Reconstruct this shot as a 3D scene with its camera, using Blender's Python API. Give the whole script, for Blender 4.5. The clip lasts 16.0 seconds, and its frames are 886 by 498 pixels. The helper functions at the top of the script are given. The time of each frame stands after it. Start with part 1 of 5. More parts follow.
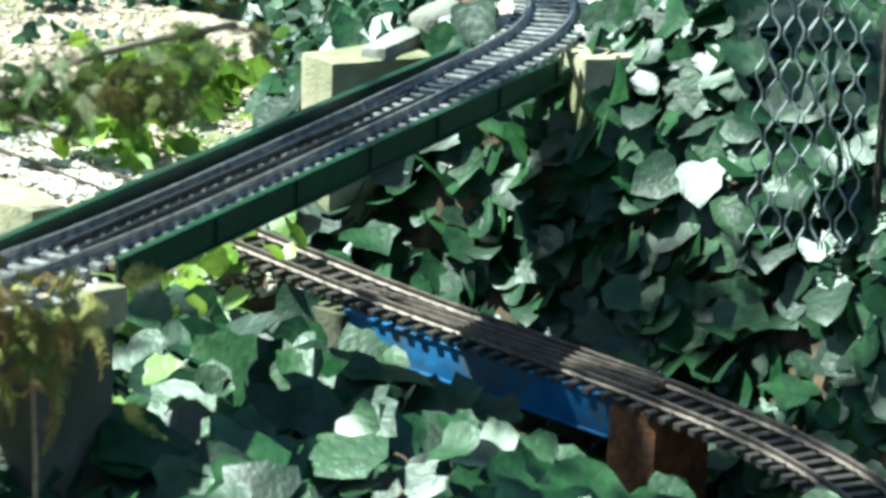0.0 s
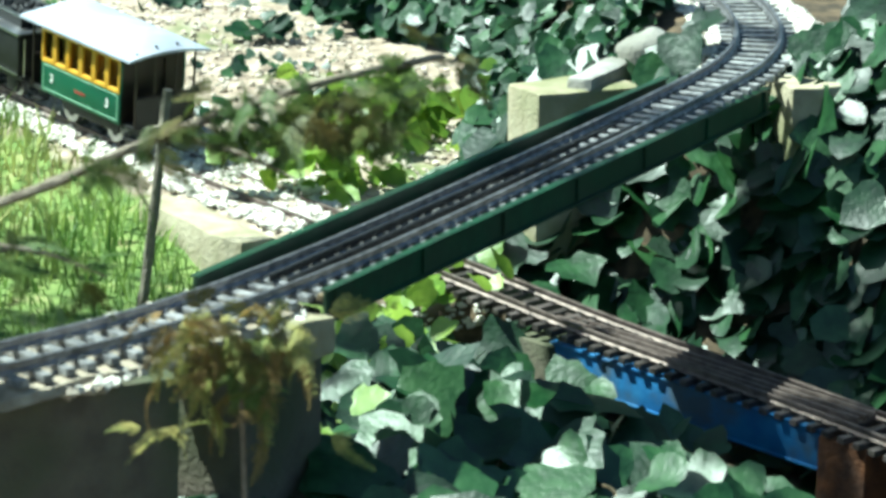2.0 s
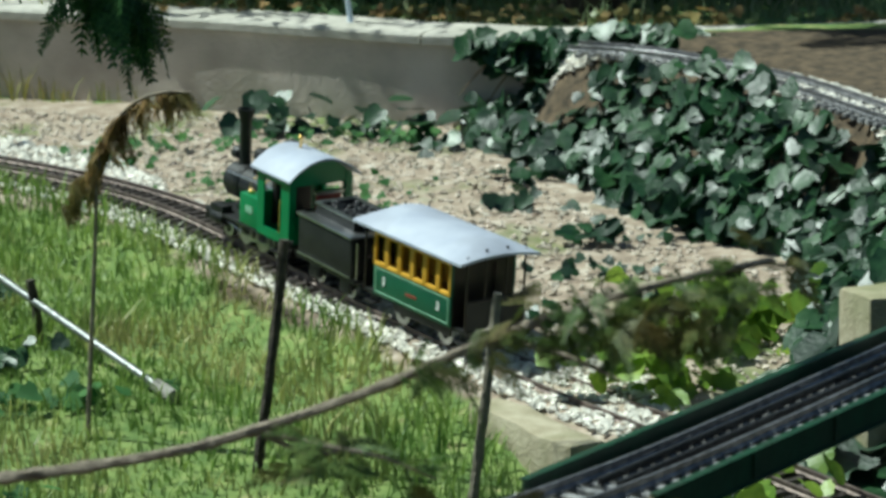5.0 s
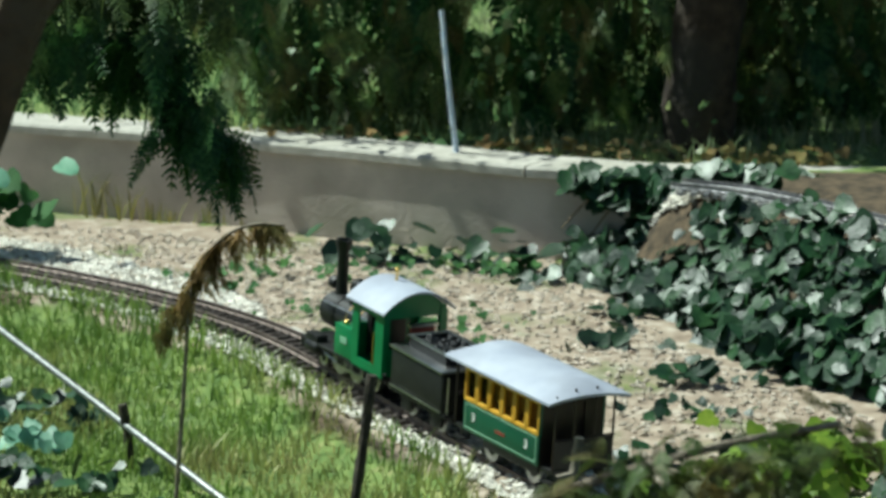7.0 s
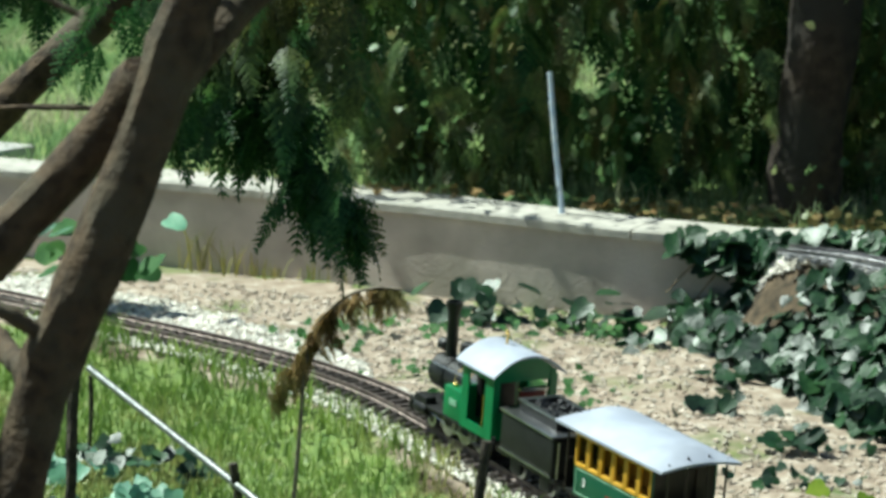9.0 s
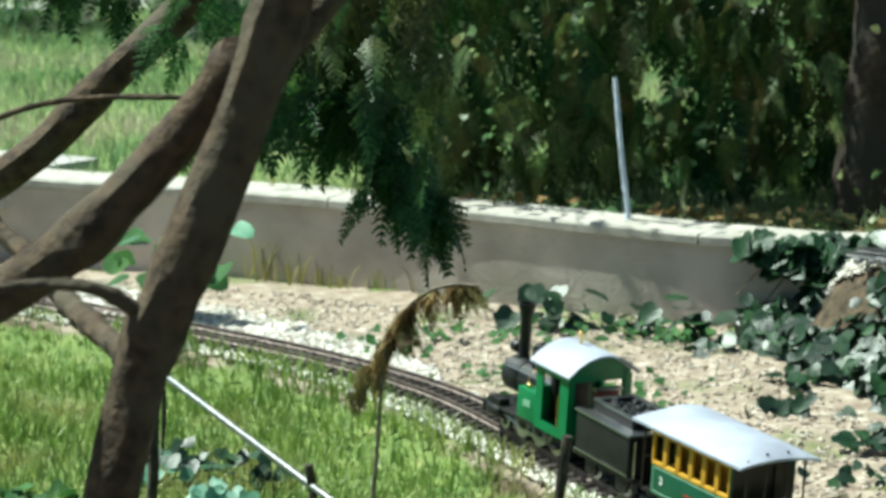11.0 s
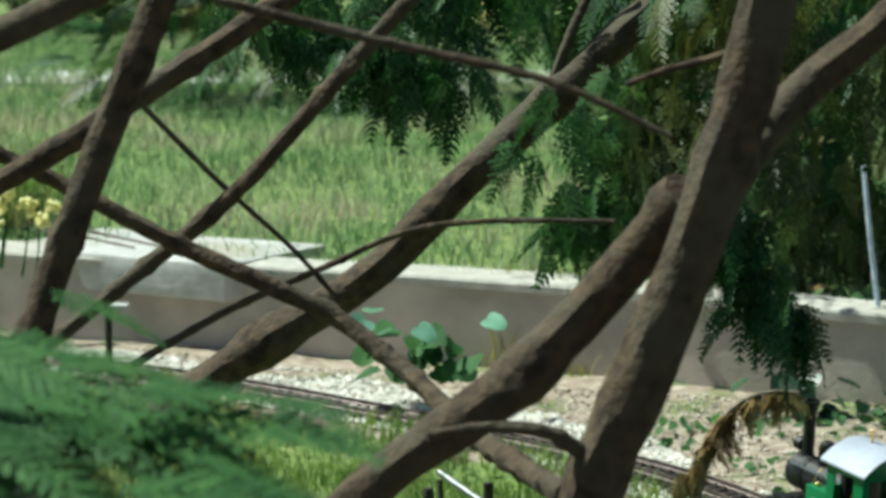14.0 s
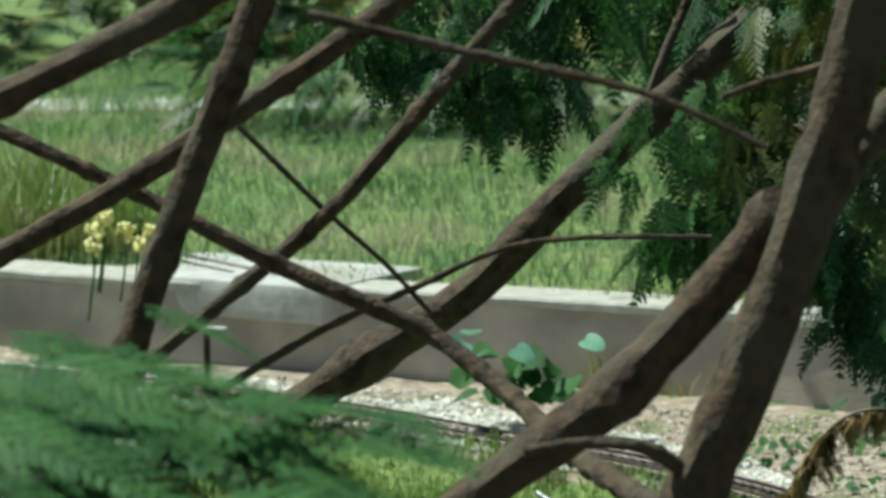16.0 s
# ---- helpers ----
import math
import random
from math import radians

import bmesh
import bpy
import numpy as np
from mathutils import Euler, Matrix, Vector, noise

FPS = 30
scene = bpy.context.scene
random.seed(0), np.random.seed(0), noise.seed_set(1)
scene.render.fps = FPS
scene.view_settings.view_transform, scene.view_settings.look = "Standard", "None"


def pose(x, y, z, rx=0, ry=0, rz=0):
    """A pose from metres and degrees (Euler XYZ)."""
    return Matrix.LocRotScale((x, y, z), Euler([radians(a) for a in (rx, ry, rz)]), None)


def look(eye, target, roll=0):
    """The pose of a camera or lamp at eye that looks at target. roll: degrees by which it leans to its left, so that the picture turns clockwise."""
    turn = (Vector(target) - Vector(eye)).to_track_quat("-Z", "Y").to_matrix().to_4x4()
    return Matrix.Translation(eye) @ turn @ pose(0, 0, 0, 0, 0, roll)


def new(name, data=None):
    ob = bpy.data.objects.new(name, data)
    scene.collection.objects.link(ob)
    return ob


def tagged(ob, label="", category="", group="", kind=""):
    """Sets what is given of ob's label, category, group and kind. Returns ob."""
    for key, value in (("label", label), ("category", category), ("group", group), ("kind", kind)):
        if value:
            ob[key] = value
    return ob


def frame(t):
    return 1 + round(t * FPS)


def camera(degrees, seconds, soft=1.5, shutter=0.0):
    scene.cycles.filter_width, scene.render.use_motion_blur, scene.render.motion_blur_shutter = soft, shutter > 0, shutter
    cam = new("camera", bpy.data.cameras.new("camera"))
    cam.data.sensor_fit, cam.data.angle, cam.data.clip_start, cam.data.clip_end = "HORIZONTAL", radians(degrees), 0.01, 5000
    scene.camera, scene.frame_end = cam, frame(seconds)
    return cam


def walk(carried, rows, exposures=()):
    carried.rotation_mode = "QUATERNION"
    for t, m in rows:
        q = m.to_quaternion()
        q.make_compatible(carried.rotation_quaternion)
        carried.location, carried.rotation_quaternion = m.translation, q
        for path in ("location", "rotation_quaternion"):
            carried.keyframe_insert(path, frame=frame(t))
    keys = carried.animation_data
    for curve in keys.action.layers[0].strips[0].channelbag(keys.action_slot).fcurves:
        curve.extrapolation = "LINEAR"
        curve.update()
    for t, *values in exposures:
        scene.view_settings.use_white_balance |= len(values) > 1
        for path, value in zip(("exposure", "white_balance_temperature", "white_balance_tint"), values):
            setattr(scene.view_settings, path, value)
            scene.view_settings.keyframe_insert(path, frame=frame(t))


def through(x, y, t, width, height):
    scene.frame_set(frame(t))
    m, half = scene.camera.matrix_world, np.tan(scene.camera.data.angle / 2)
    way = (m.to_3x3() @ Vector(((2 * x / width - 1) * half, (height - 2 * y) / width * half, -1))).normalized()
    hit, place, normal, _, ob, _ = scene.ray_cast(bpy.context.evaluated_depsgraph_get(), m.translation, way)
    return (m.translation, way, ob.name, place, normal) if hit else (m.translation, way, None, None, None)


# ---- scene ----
cam = camera(16.22, 16.0, soft=3.4)
cam.data.dof.use_dof, cam.data.dof.focus_distance, cam.data.dof.aperture_fstop = True, 3.1, 17.0


def view(x, y, z, yaw, pitch, roll):
    """A camera pose: yaw to the left of +y, pitch up, roll about the line of sight."""
    return pose(x, y, z, 90 + pitch, 0, yaw) @ pose(0, 0, 0, 0, 0, roll)


PATH = [
    (0.0, view(0.000, 0.000, 1.000, -12.76, -16.00, 1.81)),
    (0.5, view(0.000, 0.000, 1.000, -11.86, -16.02, 1.40)),
    (1.0, view(0.000, 0.000, 1.000, -11.48, -15.97, 1.73)),
    (1.5, view(0.000, 0.000, 1.000, -10.00, -15.88, 1.26)),
    (2.0, view(0.000, 0.000, 1.000, -8.79, -15.51, 0.62)),
    (2.5, view(0.000, 0.000, 1.000, -7.34, -15.26, 0.01)),
    (3.0, view(0.000, 0.000, 1.000, -6.98, -14.82, -0.29)),
    (3.5, view(0.000, 0.000, 1.000, -5.41, -14.46, -0.40)),
    (4.0, view(0.000, 0.000, 1.000, -4.32, -13.63, -0.04)),
    (4.5, view(0.000, 0.000, 1.000, -3.72, -12.63, -0.06)),
    (5.0, view(0.000, 0.000, 1.000, -2.55, -11.76, -0.62)),
    (7.5, view(0.042, 0.000, 1.028, 0.59, -9.56, 0.69)),
    (8.0, view(0.039, 0.028, 1.026, 1.39, -9.64, 0.58)),
    (8.5, view(0.006, 0.028, 1.035, 1.26, -9.22, 1.16)),
    (9.0, view(-0.005, -0.006, 1.047, 1.25, -8.84, 1.34)),
    (11.5, view(-0.083, -0.011, 1.004, 2.32, -8.03, 0.48)),
    (12.0, view(-0.140, 0.003, 1.018, 2.44, -7.79, -0.28)),
    (12.5, view(-0.201, 0.008, 1.018, 3.35, -7.76, -0.70)),
    (13.0, view(-0.246, 0.000, 1.033, 3.78, -7.73, -1.06)),
    (13.5, view(-0.271, 0.011, 1.066, 3.72, -7.37, 0.07)),
    (14.0, view(-0.295, 0.004, 1.066, 3.46, -7.39, 0.11)),
    (14.5, view(-0.297, -0.014, 1.069, 3.84, -7.00, -0.13)),
    (15.0, view(-0.297, -0.012, 1.068, 4.37, -6.96, -0.41)),
    (15.5, view(-0.298, -0.003, 1.066, 4.76, -6.98, -0.69)),
    (16.0, view(-0.293, 0.013, 1.057, 5.30, -6.89, -0.53)),
]
EXPOSURES = [(0.0, 1.52, 5780, -15), (2.0, 1.34, 5780, -15), (3.5, 0.7, 5800, -15), (4.5, 0.36, 5950, -9), (5.0, 0.25, 5950, -9), (8.0, 0.38, 6100, -8), (9.0, 0.58, 6100, -8), (12.0, 0.76, 6100, -8), (13.0, 0.52, 6100, -8), (13.5, 0.45, 6150, -8), (16.0, 0.25, 6100, -8)]
walk(cam, PATH, EXPOSURES)

# ---- world, sun ----
SUN_TURN, SUN_HEIGHT = 72, 58
world = bpy.data.worlds.new("world")
scene.world = world
world.use_nodes = True
wn = world.node_tree
sky = wn.nodes.new("ShaderNodeTexSky")
sky.sky_type, sky.sun_disc = "NISHITA", False
sky.sun_elevation, sky.sun_rotation = radians(SUN_HEIGHT), radians(-SUN_TURN)
wn.links.new(sky.outputs[0], wn.nodes["Background"].inputs[0])
wn.nodes["Background"].inputs[1].default_value = 0.053
sun = new("sun", bpy.data.lights.new("sun", "SUN"))
sun.data.energy, sun.data.angle, sun.data.color = 5.0, radians(0.6), (1.0, 0.97, 0.91)
sun_from = Vector((math.sin(radians(-SUN_TURN)) * math.cos(radians(SUN_HEIGHT)), math.cos(radians(-SUN_TURN)) * math.cos(radians(SUN_HEIGHT)), math.sin(radians(SUN_HEIGHT))))
sun.matrix_world = look(sun_from * 10, (0, 0, 0))


# ---- materials ----


def material(name, c1, c2, scale=40, rough=0.7, metal=0.0, bump=0.2, bump_scale=None, c3=None, scale2=None, vary=0.0, island=0.0, coat=0.0, through=0.0, bloom=0.0):
    """Two-scale mottled surface: c1 to c2 by fine noise, c3 in larger patches; vary by object, island by loose piece."""
    m = bpy.data.materials.new(name)
    m.use_nodes = True
    nt = m.node_tree
    n, l = nt.nodes, nt.links
    b = n["Principled BSDF"]
    co = n.new("ShaderNodeNewGeometry")
    tex = n.new("ShaderNodeTexNoise")
    tex.inputs["Scale"].default_value, tex.inputs["Detail"].default_value = scale, 6
    l.new(co.outputs["Position"], tex.inputs["Vector"])
    ramp = n.new("ShaderNodeValToRGB")
    ramp.color_ramp.elements[0].position, ramp.color_ramp.elements[1].position = 0.35, 0.68
    ramp.color_ramp.elements[0].color, ramp.color_ramp.elements[1].color = (*c1, 1), (*c2, 1)
    l.new(tex.outputs["Fac"], ramp.inputs["Fac"])
    out = ramp.outputs["Color"]
    if c3:
        big = n.new("ShaderNodeTexNoise")
        big.inputs["Scale"].default_value, big.inputs["Detail"].default_value = scale2 or scale / 8, 4
        l.new(co.outputs["Position"], big.inputs["Vector"])
        edge = n.new("ShaderNodeMapRange")
        edge.inputs["From Min"].default_value, edge.inputs["From Max"].default_value = 0.48, 0.66
        l.new(big.outputs["Fac"], edge.inputs["Value"])
        mix = n.new("ShaderNodeMixRGB")
        mix.inputs["Color2"].default_value = (*c3, 1)
        l.new(edge.outputs["Result"], mix.inputs["Fac"])
        l.new(out, mix.inputs["Color1"])
        out = mix.outputs["Color"]
    if vary or island:
        src = n.new("ShaderNodeObjectInfo").outputs["Random"] if vary else co.outputs["Random Per Island"]
        span = vary or island
        rng = n.new("ShaderNodeMapRange")
        rng.inputs["To Min"].default_value, rng.inputs["To Max"].default_value = 1 - span, 1 + span
        l.new(src, rng.inputs["Value"])
        hsv = n.new("ShaderNodeHueSaturation")
        l.new(rng.outputs["Result"], hsv.inputs["Value"])
        turn = n.new("ShaderNodeMapRange")
        turn.inputs["To Min"].default_value, turn.inputs["To Max"].default_value = 0.5 + 0.03 * span, 0.5 - 0.05 * span
        l.new(src, turn.inputs["Value"])
        l.new(turn.outputs["Result"], hsv.inputs["Hue"])
        l.new(out, hsv.inputs["Color"])
        out = hsv.outputs["Color"]
    l.new(out, b.inputs["Base Color"])
    b.inputs["Roughness"].default_value, b.inputs["Metallic"].default_value = rough, metal
    b.inputs["Coat Weight"].default_value = coat
    b.inputs["Sheen Weight"].default_value, b.inputs["Sheen Roughness"].default_value = bloom, 0.45
    b.inputs["Coat Roughness"].default_value = 0.38
    if bump:
        bt = n.new("ShaderNodeTexNoise")
        bt.inputs["Scale"].default_value, bt.inputs["Detail"].default_value = bump_scale or scale * 3, 5
        l.new(co.outputs["Position"], bt.inputs["Vector"])
        bp = n.new("ShaderNodeBump")
        bp.inputs["Strength"].default_value, bp.inputs["Distance"].default_value = bump, 0.004
        l.new(bt.outputs["Fac"], bp.inputs["Height"])
        l.new(bp.outputs["Normal"], b.inputs["Normal"])
    if through:
        tr = n.new("ShaderNodeBsdfTranslucent")
        l.new(out, tr.inputs["Color"])
        add = n.new("ShaderNodeMixShader")
        add.inputs["Fac"].default_value = through
        l.new(b.outputs[0], add.inputs[1])
        l.new(tr.outputs[0], add.inputs[2])
        l.new(add.outputs[0], n["Material Output"].inputs["Surface"])
    return m


M = dict(
    earth=material("bare_earth", (0.28, 0.23, 0.17), (0.46, 0.40, 0.31), 90, 0.95, bump=0.7, c3=(0.20, 0.17, 0.12), scale2=14),
    grass=material("grass_blade", (0.14, 0.25, 0.05), (0.28, 0.39, 0.10), 7, 0.5, bump=0, c3=(0.38, 0.37, 0.15), scale2=5, island=0.4, through=0.3),
    terrace=material("terrace_grass_blade", (0.16, 0.28, 0.11), (0.30, 0.42, 0.20), 3, 0.6, bump=0, c3=(0.46, 0.42, 0.29), scale2=2.6, island=0.3, through=0.5),
    concrete=material("concrete", (0.37, 0.325, 0.28), (0.58, 0.515, 0.45), 9, 0.9, bump=0.35, bump_scale=160, c3=(0.27, 0.26, 0.20), scale2=4),
    coping=material("pale_coping", (0.40, 0.38, 0.33), (0.56, 0.53, 0.47), 40, 0.85, bump=0.3, bump_scale=200, c3=(0.42, 0.40, 0.34), scale2=8),
    block=material("sandy_block", (0.30, 0.26, 0.17), (0.44, 0.39, 0.28), 40, 0.92, bump=0.5, bump_scale=220, c3=(0.20, 0.20, 0.10), scale2=9),
    # darker brown-grey than the sandy block, with olive patches
    darkblock=material("dark_block", (0.10, 0.085, 0.065), (0.19, 0.16, 0.12), 40, 0.92, bump=0.5, bump_scale=220, c3=(0.07, 0.08, 0.04), scale2=10),
    stone=material("pebble", (0.56, 0.53, 0.46), (0.78, 0.75, 0.67), 60, 0.8, bump=0.3, island=0.3),
    chip=material("earth_chip", (0.38, 0.31, 0.235), (0.62, 0.56, 0.47), 60, 0.9, bump=0.3, island=0.3),
    boulder=material("grey_boulder", (0.26, 0.25, 0.23), (0.44, 0.42, 0.38), 50, 0.85, bump=0.5, c3=(0.2, 0.19, 0.16)),
    rail=material("rail_metal", (0.20, 0.20, 0.21), (0.40, 0.39, 0.41), 90, 0.36, 0.8, bump=0.1),
    oldrail=material("oxidised_rail", (0.11, 0.085, 0.075), (0.23, 0.18, 0.16), 90, 0.5, 0.5, bump=0.15),
    # pale grey puts the sun's glint on the sleepers into their colour
    palesleeper=material("sleeper_glint_pale", (0.12, 0.12, 0.125), (0.36, 0.355, 0.35), 120, 0.35, bump=0.2, vary=0.3),
    sleeper=material("sleeper_dark", (0.03, 0.026, 0.024), (0.10, 0.085, 0.078), 120, 0.30, bump=0.2, vary=0.4),
    greenpaint=material("green_bridge_paint", (0.004, 0.030, 0.012), (0.009, 0.052, 0.021), 60, 0.5, bump=0.1, c3=(0.012, 0.035, 0.016), scale2=14),
    bluepaint=material("blue_bridge_paint", (0.018, 0.10, 0.27), (0.04, 0.17, 0.37), 30, 0.5, bump=0.15, c3=(0.05, 0.08, 0.12), scale2=22),
    rust=material("rust", (0.05, 0.02, 0.009), (0.17, 0.065, 0.022), 60, 0.9, bump=0.5, c3=(0.05, 0.025, 0.015), scale2=20),
    bark=material("bark", (0.030, 0.019, 0.010), (0.105, 0.069, 0.038), 70, 0.9, bump=0.8, bump_scale=160, c3=(0.085, 0.07, 0.045), scale2=14),
    darkbark=material("old_bark", (0.022, 0.014, 0.009), (0.065, 0.043, 0.027), 50, 0.95, bump=0.9, bump_scale=90, c3=(0.03, 0.025, 0.02)),
    twig=material("dry_twig", (0.14, 0.11, 0.08), (0.30, 0.25, 0.19), 90, 0.85, bump=0.4),
    post=material("burnt_post", (0.02, 0.016, 0.012), (0.07, 0.055, 0.04), 80, 0.85, bump=0.6),
    greypost=material("weathered_post", (0.14, 0.12, 0.09), (0.26, 0.23, 0.18), 80, 0.85, bump=0.6),
    rod=material("galvanised_rod", (0.22, 0.23, 0.22), (0.36, 0.37, 0.36), 80, 0.35, 0.7, bump=0.1),
    stake=material("blue_white_stake", (0.50, 0.62, 0.78), (0.78, 0.84, 0.90), 90, 0.5, bump=0.1),
    ivy=material("ivy_leaf", (0.006, 0.030, 0.010), (0.022, 0.070, 0.024), 60, 0.44, bump=0.3, bump_scale=150, vary=0.55, coat=0.22, through=0.10, bloom=0.0),
    ivymany=material("ivy_leaves", (0.006, 0.030, 0.010), (0.022, 0.070, 0.024), 60, 0.44, bump=0.3, bump_scale=150, island=0.55, coat=0.22, through=0.10, bloom=0.0),
    young=material("young_leaf", (0.16, 0.28, 0.03), (0.26, 0.38, 0.05), 60, 0.4, bump=0.2, island=0.3, through=0.35),
    vine=material("vine_stem", (0.10, 0.075, 0.04), (0.22, 0.17, 0.10), 90, 0.9, bump=0.4),
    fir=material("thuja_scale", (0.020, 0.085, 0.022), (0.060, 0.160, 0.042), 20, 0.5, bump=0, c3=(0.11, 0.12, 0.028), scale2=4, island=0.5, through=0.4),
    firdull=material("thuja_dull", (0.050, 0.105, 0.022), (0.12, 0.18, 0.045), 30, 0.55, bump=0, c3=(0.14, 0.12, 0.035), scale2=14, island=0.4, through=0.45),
    # paler leaf colour that paints sun flecks on the back thuja; also some litter
    fleck=material("sun_fleck_leaf", (0.10, 0.22, 0.07), (0.22, 0.36, 0.14), 30, 0.45, bump=0, c3=(0.24, 0.20, 0.09), scale2=6, island=0.4, through=0.45),
    firlit=material("thuja_young", (0.025, 0.105, 0.02), (0.068, 0.185, 0.04), 20, 0.75, bump=0, island=0.3, through=0.3),
    dry=material("dry_thuja", (0.26, 0.27, 0.06), (0.48, 0.42, 0.14), 30, 0.7, bump=0, c3=(0.16, 0.24, 0.06), scale2=12, island=0.4, through=0.25),
    straw=material("dead_brown_needles", (0.19, 0.125, 0.04), (0.40, 0.29, 0.11), 30, 0.8, bump=0, c3=(0.22, 0.20, 0.06), scale2=12, island=0.4, through=0.4),
    locogreen=material("locomotive_green", (0.012, 0.16, 0.055), (0.016, 0.20, 0.07), 30, 0.3, bump=0.03, coat=0.3),
    coachgreen=material("coach_green", (0.008, 0.075, 0.04), (0.012, 0.10, 0.055), 30, 0.32, bump=0.03, coat=0.3),
    roofgrey=material("roof_grey", (0.38, 0.41, 0.50), (0.47, 0.50, 0.58), 25, 0.45, bump=0.05, c3=(0.34, 0.36, 0.43), scale2=12),
    black=material("satin_black", (0.004, 0.004, 0.0045), (0.013, 0.013, 0.013), 60, 0.5, bump=0.08),
    brown=material("dark_brown_wood", (0.010, 0.006, 0.004), (0.025, 0.014, 0.009), 70, 0.5, bump=0.15),
    yellow=material("yellow_window_frame", (0.62, 0.34, 0.03), (0.75, 0.44, 0.06), 40, 0.45, bump=0.05),
    amber=material("varnished_interior", (0.30, 0.14, 0.02), (0.45, 0.22, 0.035), 40, 0.5, bump=0.1),
    line=material("pale_green_lining", (0.22, 0.42, 0.28), (0.30, 0.50, 0.36), 60, 0.5, bump=0),
    white=material("white_paint", (0.72, 0.72, 0.70), (0.82, 0.82, 0.80), 60, 0.5, bump=0),
    brass=material("brass", (0.70, 0.48, 0.16), (0.85, 0.62, 0.25), 60, 0.25, 1.0, bump=0),
    steel=material("bright_steel", (0.45, 0.45, 0.46), (0.62, 0.62, 0.63), 60, 0.3, 1.0, bump=0.05),
    red=material("dull_red", (0.20, 0.03, 0.02), (0.30, 0.05, 0.03), 60, 0.6, bump=0.1),
    coal=material("coal", (0.01, 0.01, 0.012), (0.05, 0.05, 0.055), 120, 0.4, bump=0.8),
    wire=material("fence_wire", (0.36, 0.38, 0.38), (0.52, 0.54, 0.54), 60, 0.4, 0.7, bump=0),
    flower=material("pale_yellow_petal", (0.75, 0.70, 0.22), (0.85, 0.80, 0.40), 60, 0.6, bump=0),
    slab=material("sunlit_paving", (0.40, 0.39, 0.37), (0.58, 0.57, 0.54), 25, 0.85, bump=0.4, c3=(0.40, 0.37, 0.31), scale2=6),
    cyan=material("sea_green_leaf", (0.16, 0.36, 0.24), (0.26, 0.48, 0.34), 60, 0.45, bump=0.1, island=0.2, through=0.3),
)


def ground_material():
    """Leaf mould, bare earth and lawn soil, mixed by the ground's own zones with a ragged edge."""
    m = bpy.data.materials.new("garden_ground")
    m.use_nodes = True
    n, l = m.node_tree.nodes, m.node_tree.links
    b = n["Principled BSDF"]
    zone, geo = n.new("ShaderNodeAttribute"), n.new("ShaderNodeNewGeometry")
    zone.attribute_name = "zone"
    parts = n.new("ShaderNodeSeparateColor")
    l.new(zone.outputs["Color"], parts.inputs["Color"])

    def mottle(scale, stops):
        t = n.new("ShaderNodeTexNoise")
        t.inputs["Scale"].default_value, t.inputs["Detail"].default_value = scale, 8
        l.new(geo.outputs["Position"], t.inputs["Vector"])
        r = n.new("ShaderNodeValToRGB")
        r.color_ramp.elements.remove(r.color_ramp.elements[0])
        r.color_ramp.elements[0].position, r.color_ramp.elements[0].color = stops[0][0], (*stops[0][1], 1)
        for at, c in stops[1:]:
            r.color_ramp.elements.new(at).color = (*c, 1)
        l.new(t.outputs["Fac"], r.inputs["Fac"])
        return t, r.outputs["Color"]

    _, soil = mottle(60, ((0.35, (0.035, 0.026, 0.015)), (0.65, (0.12, 0.085, 0.05))))
    fine, earth = mottle(42, ((0.3, (0.20, 0.15, 0.11)), (0.5, (0.34, 0.27, 0.205)), (0.62, (0.43, 0.36, 0.285)), (0.72, (0.56, 0.51, 0.43))))
    _, moss = mottle(26, ((0.4, (0.09, 0.13, 0.035)), (0.65, (0.20, 0.22, 0.08))))
    _, lawn = mottle(40, ((0.35, (0.09, 0.15, 0.035)), (0.6, (0.19, 0.25, 0.07)), (0.75, (0.32, 0.29, 0.14))))
    patch = n.new("ShaderNodeTexNoise")
    patch.inputs["Scale"].default_value, patch.inputs["Detail"].default_value = 7, 6
    l.new(geo.outputs["Position"], patch.inputs["Vector"])

    def ragged(src, lo, hi):
        a = n.new("ShaderNodeMath")
        a.operation = "ADD"
        l.new(src, a.inputs[0])
        sc = n.new("ShaderNodeMath")
        sc.operation = "MULTIPLY_ADD"
        sc.inputs[1].default_value, sc.inputs[2].default_value = 0.9, -0.45
        l.new(patch.outputs["Fac"], sc.inputs[0])
        l.new(sc.outputs[0], a.inputs[1])
        mr = n.new("ShaderNodeMapRange")
        mr.inputs["From Min"].default_value, mr.inputs["From Max"].default_value = lo, hi
        l.new(a.outputs[0], mr.inputs["Value"])
        return mr.outputs["Result"]

    def mix(fac, a, c):
        x = n.new("ShaderNodeMixRGB")
        l.new(fac, x.inputs["Fac"])
        l.new(a, x.inputs["Color1"])
        l.new(c, x.inputs["Color2"])
        return x.outputs["Color"]

    weeds = n.new("ShaderNodeMapRange")
    weeds.inputs["From Min"].default_value, weeds.inputs["From Max"].default_value = 0.54, 0.66
    l.new(patch.outputs["Fac"], weeds.inputs["Value"])
    out = mix(ragged(parts.outputs["Red"], 0.4, 0.6), soil, mix(weeds.outputs["Result"], earth, moss))
    out = mix(ragged(parts.outputs["Green"], 0.4, 0.6), out, lawn)
    l.new(out, b.inputs["Base Color"])
    b.inputs["Roughness"].default_value = 0.95
    bp = n.new("ShaderNodeBump")
    bp.inputs["Strength"].default_value, bp.inputs["Distance"].default_value = 0.7, 0.006
    l.new(fine.outputs["Fac"], bp.inputs["Height"])
    l.new(bp.outputs["Normal"], b.inputs["Normal"])
    return m


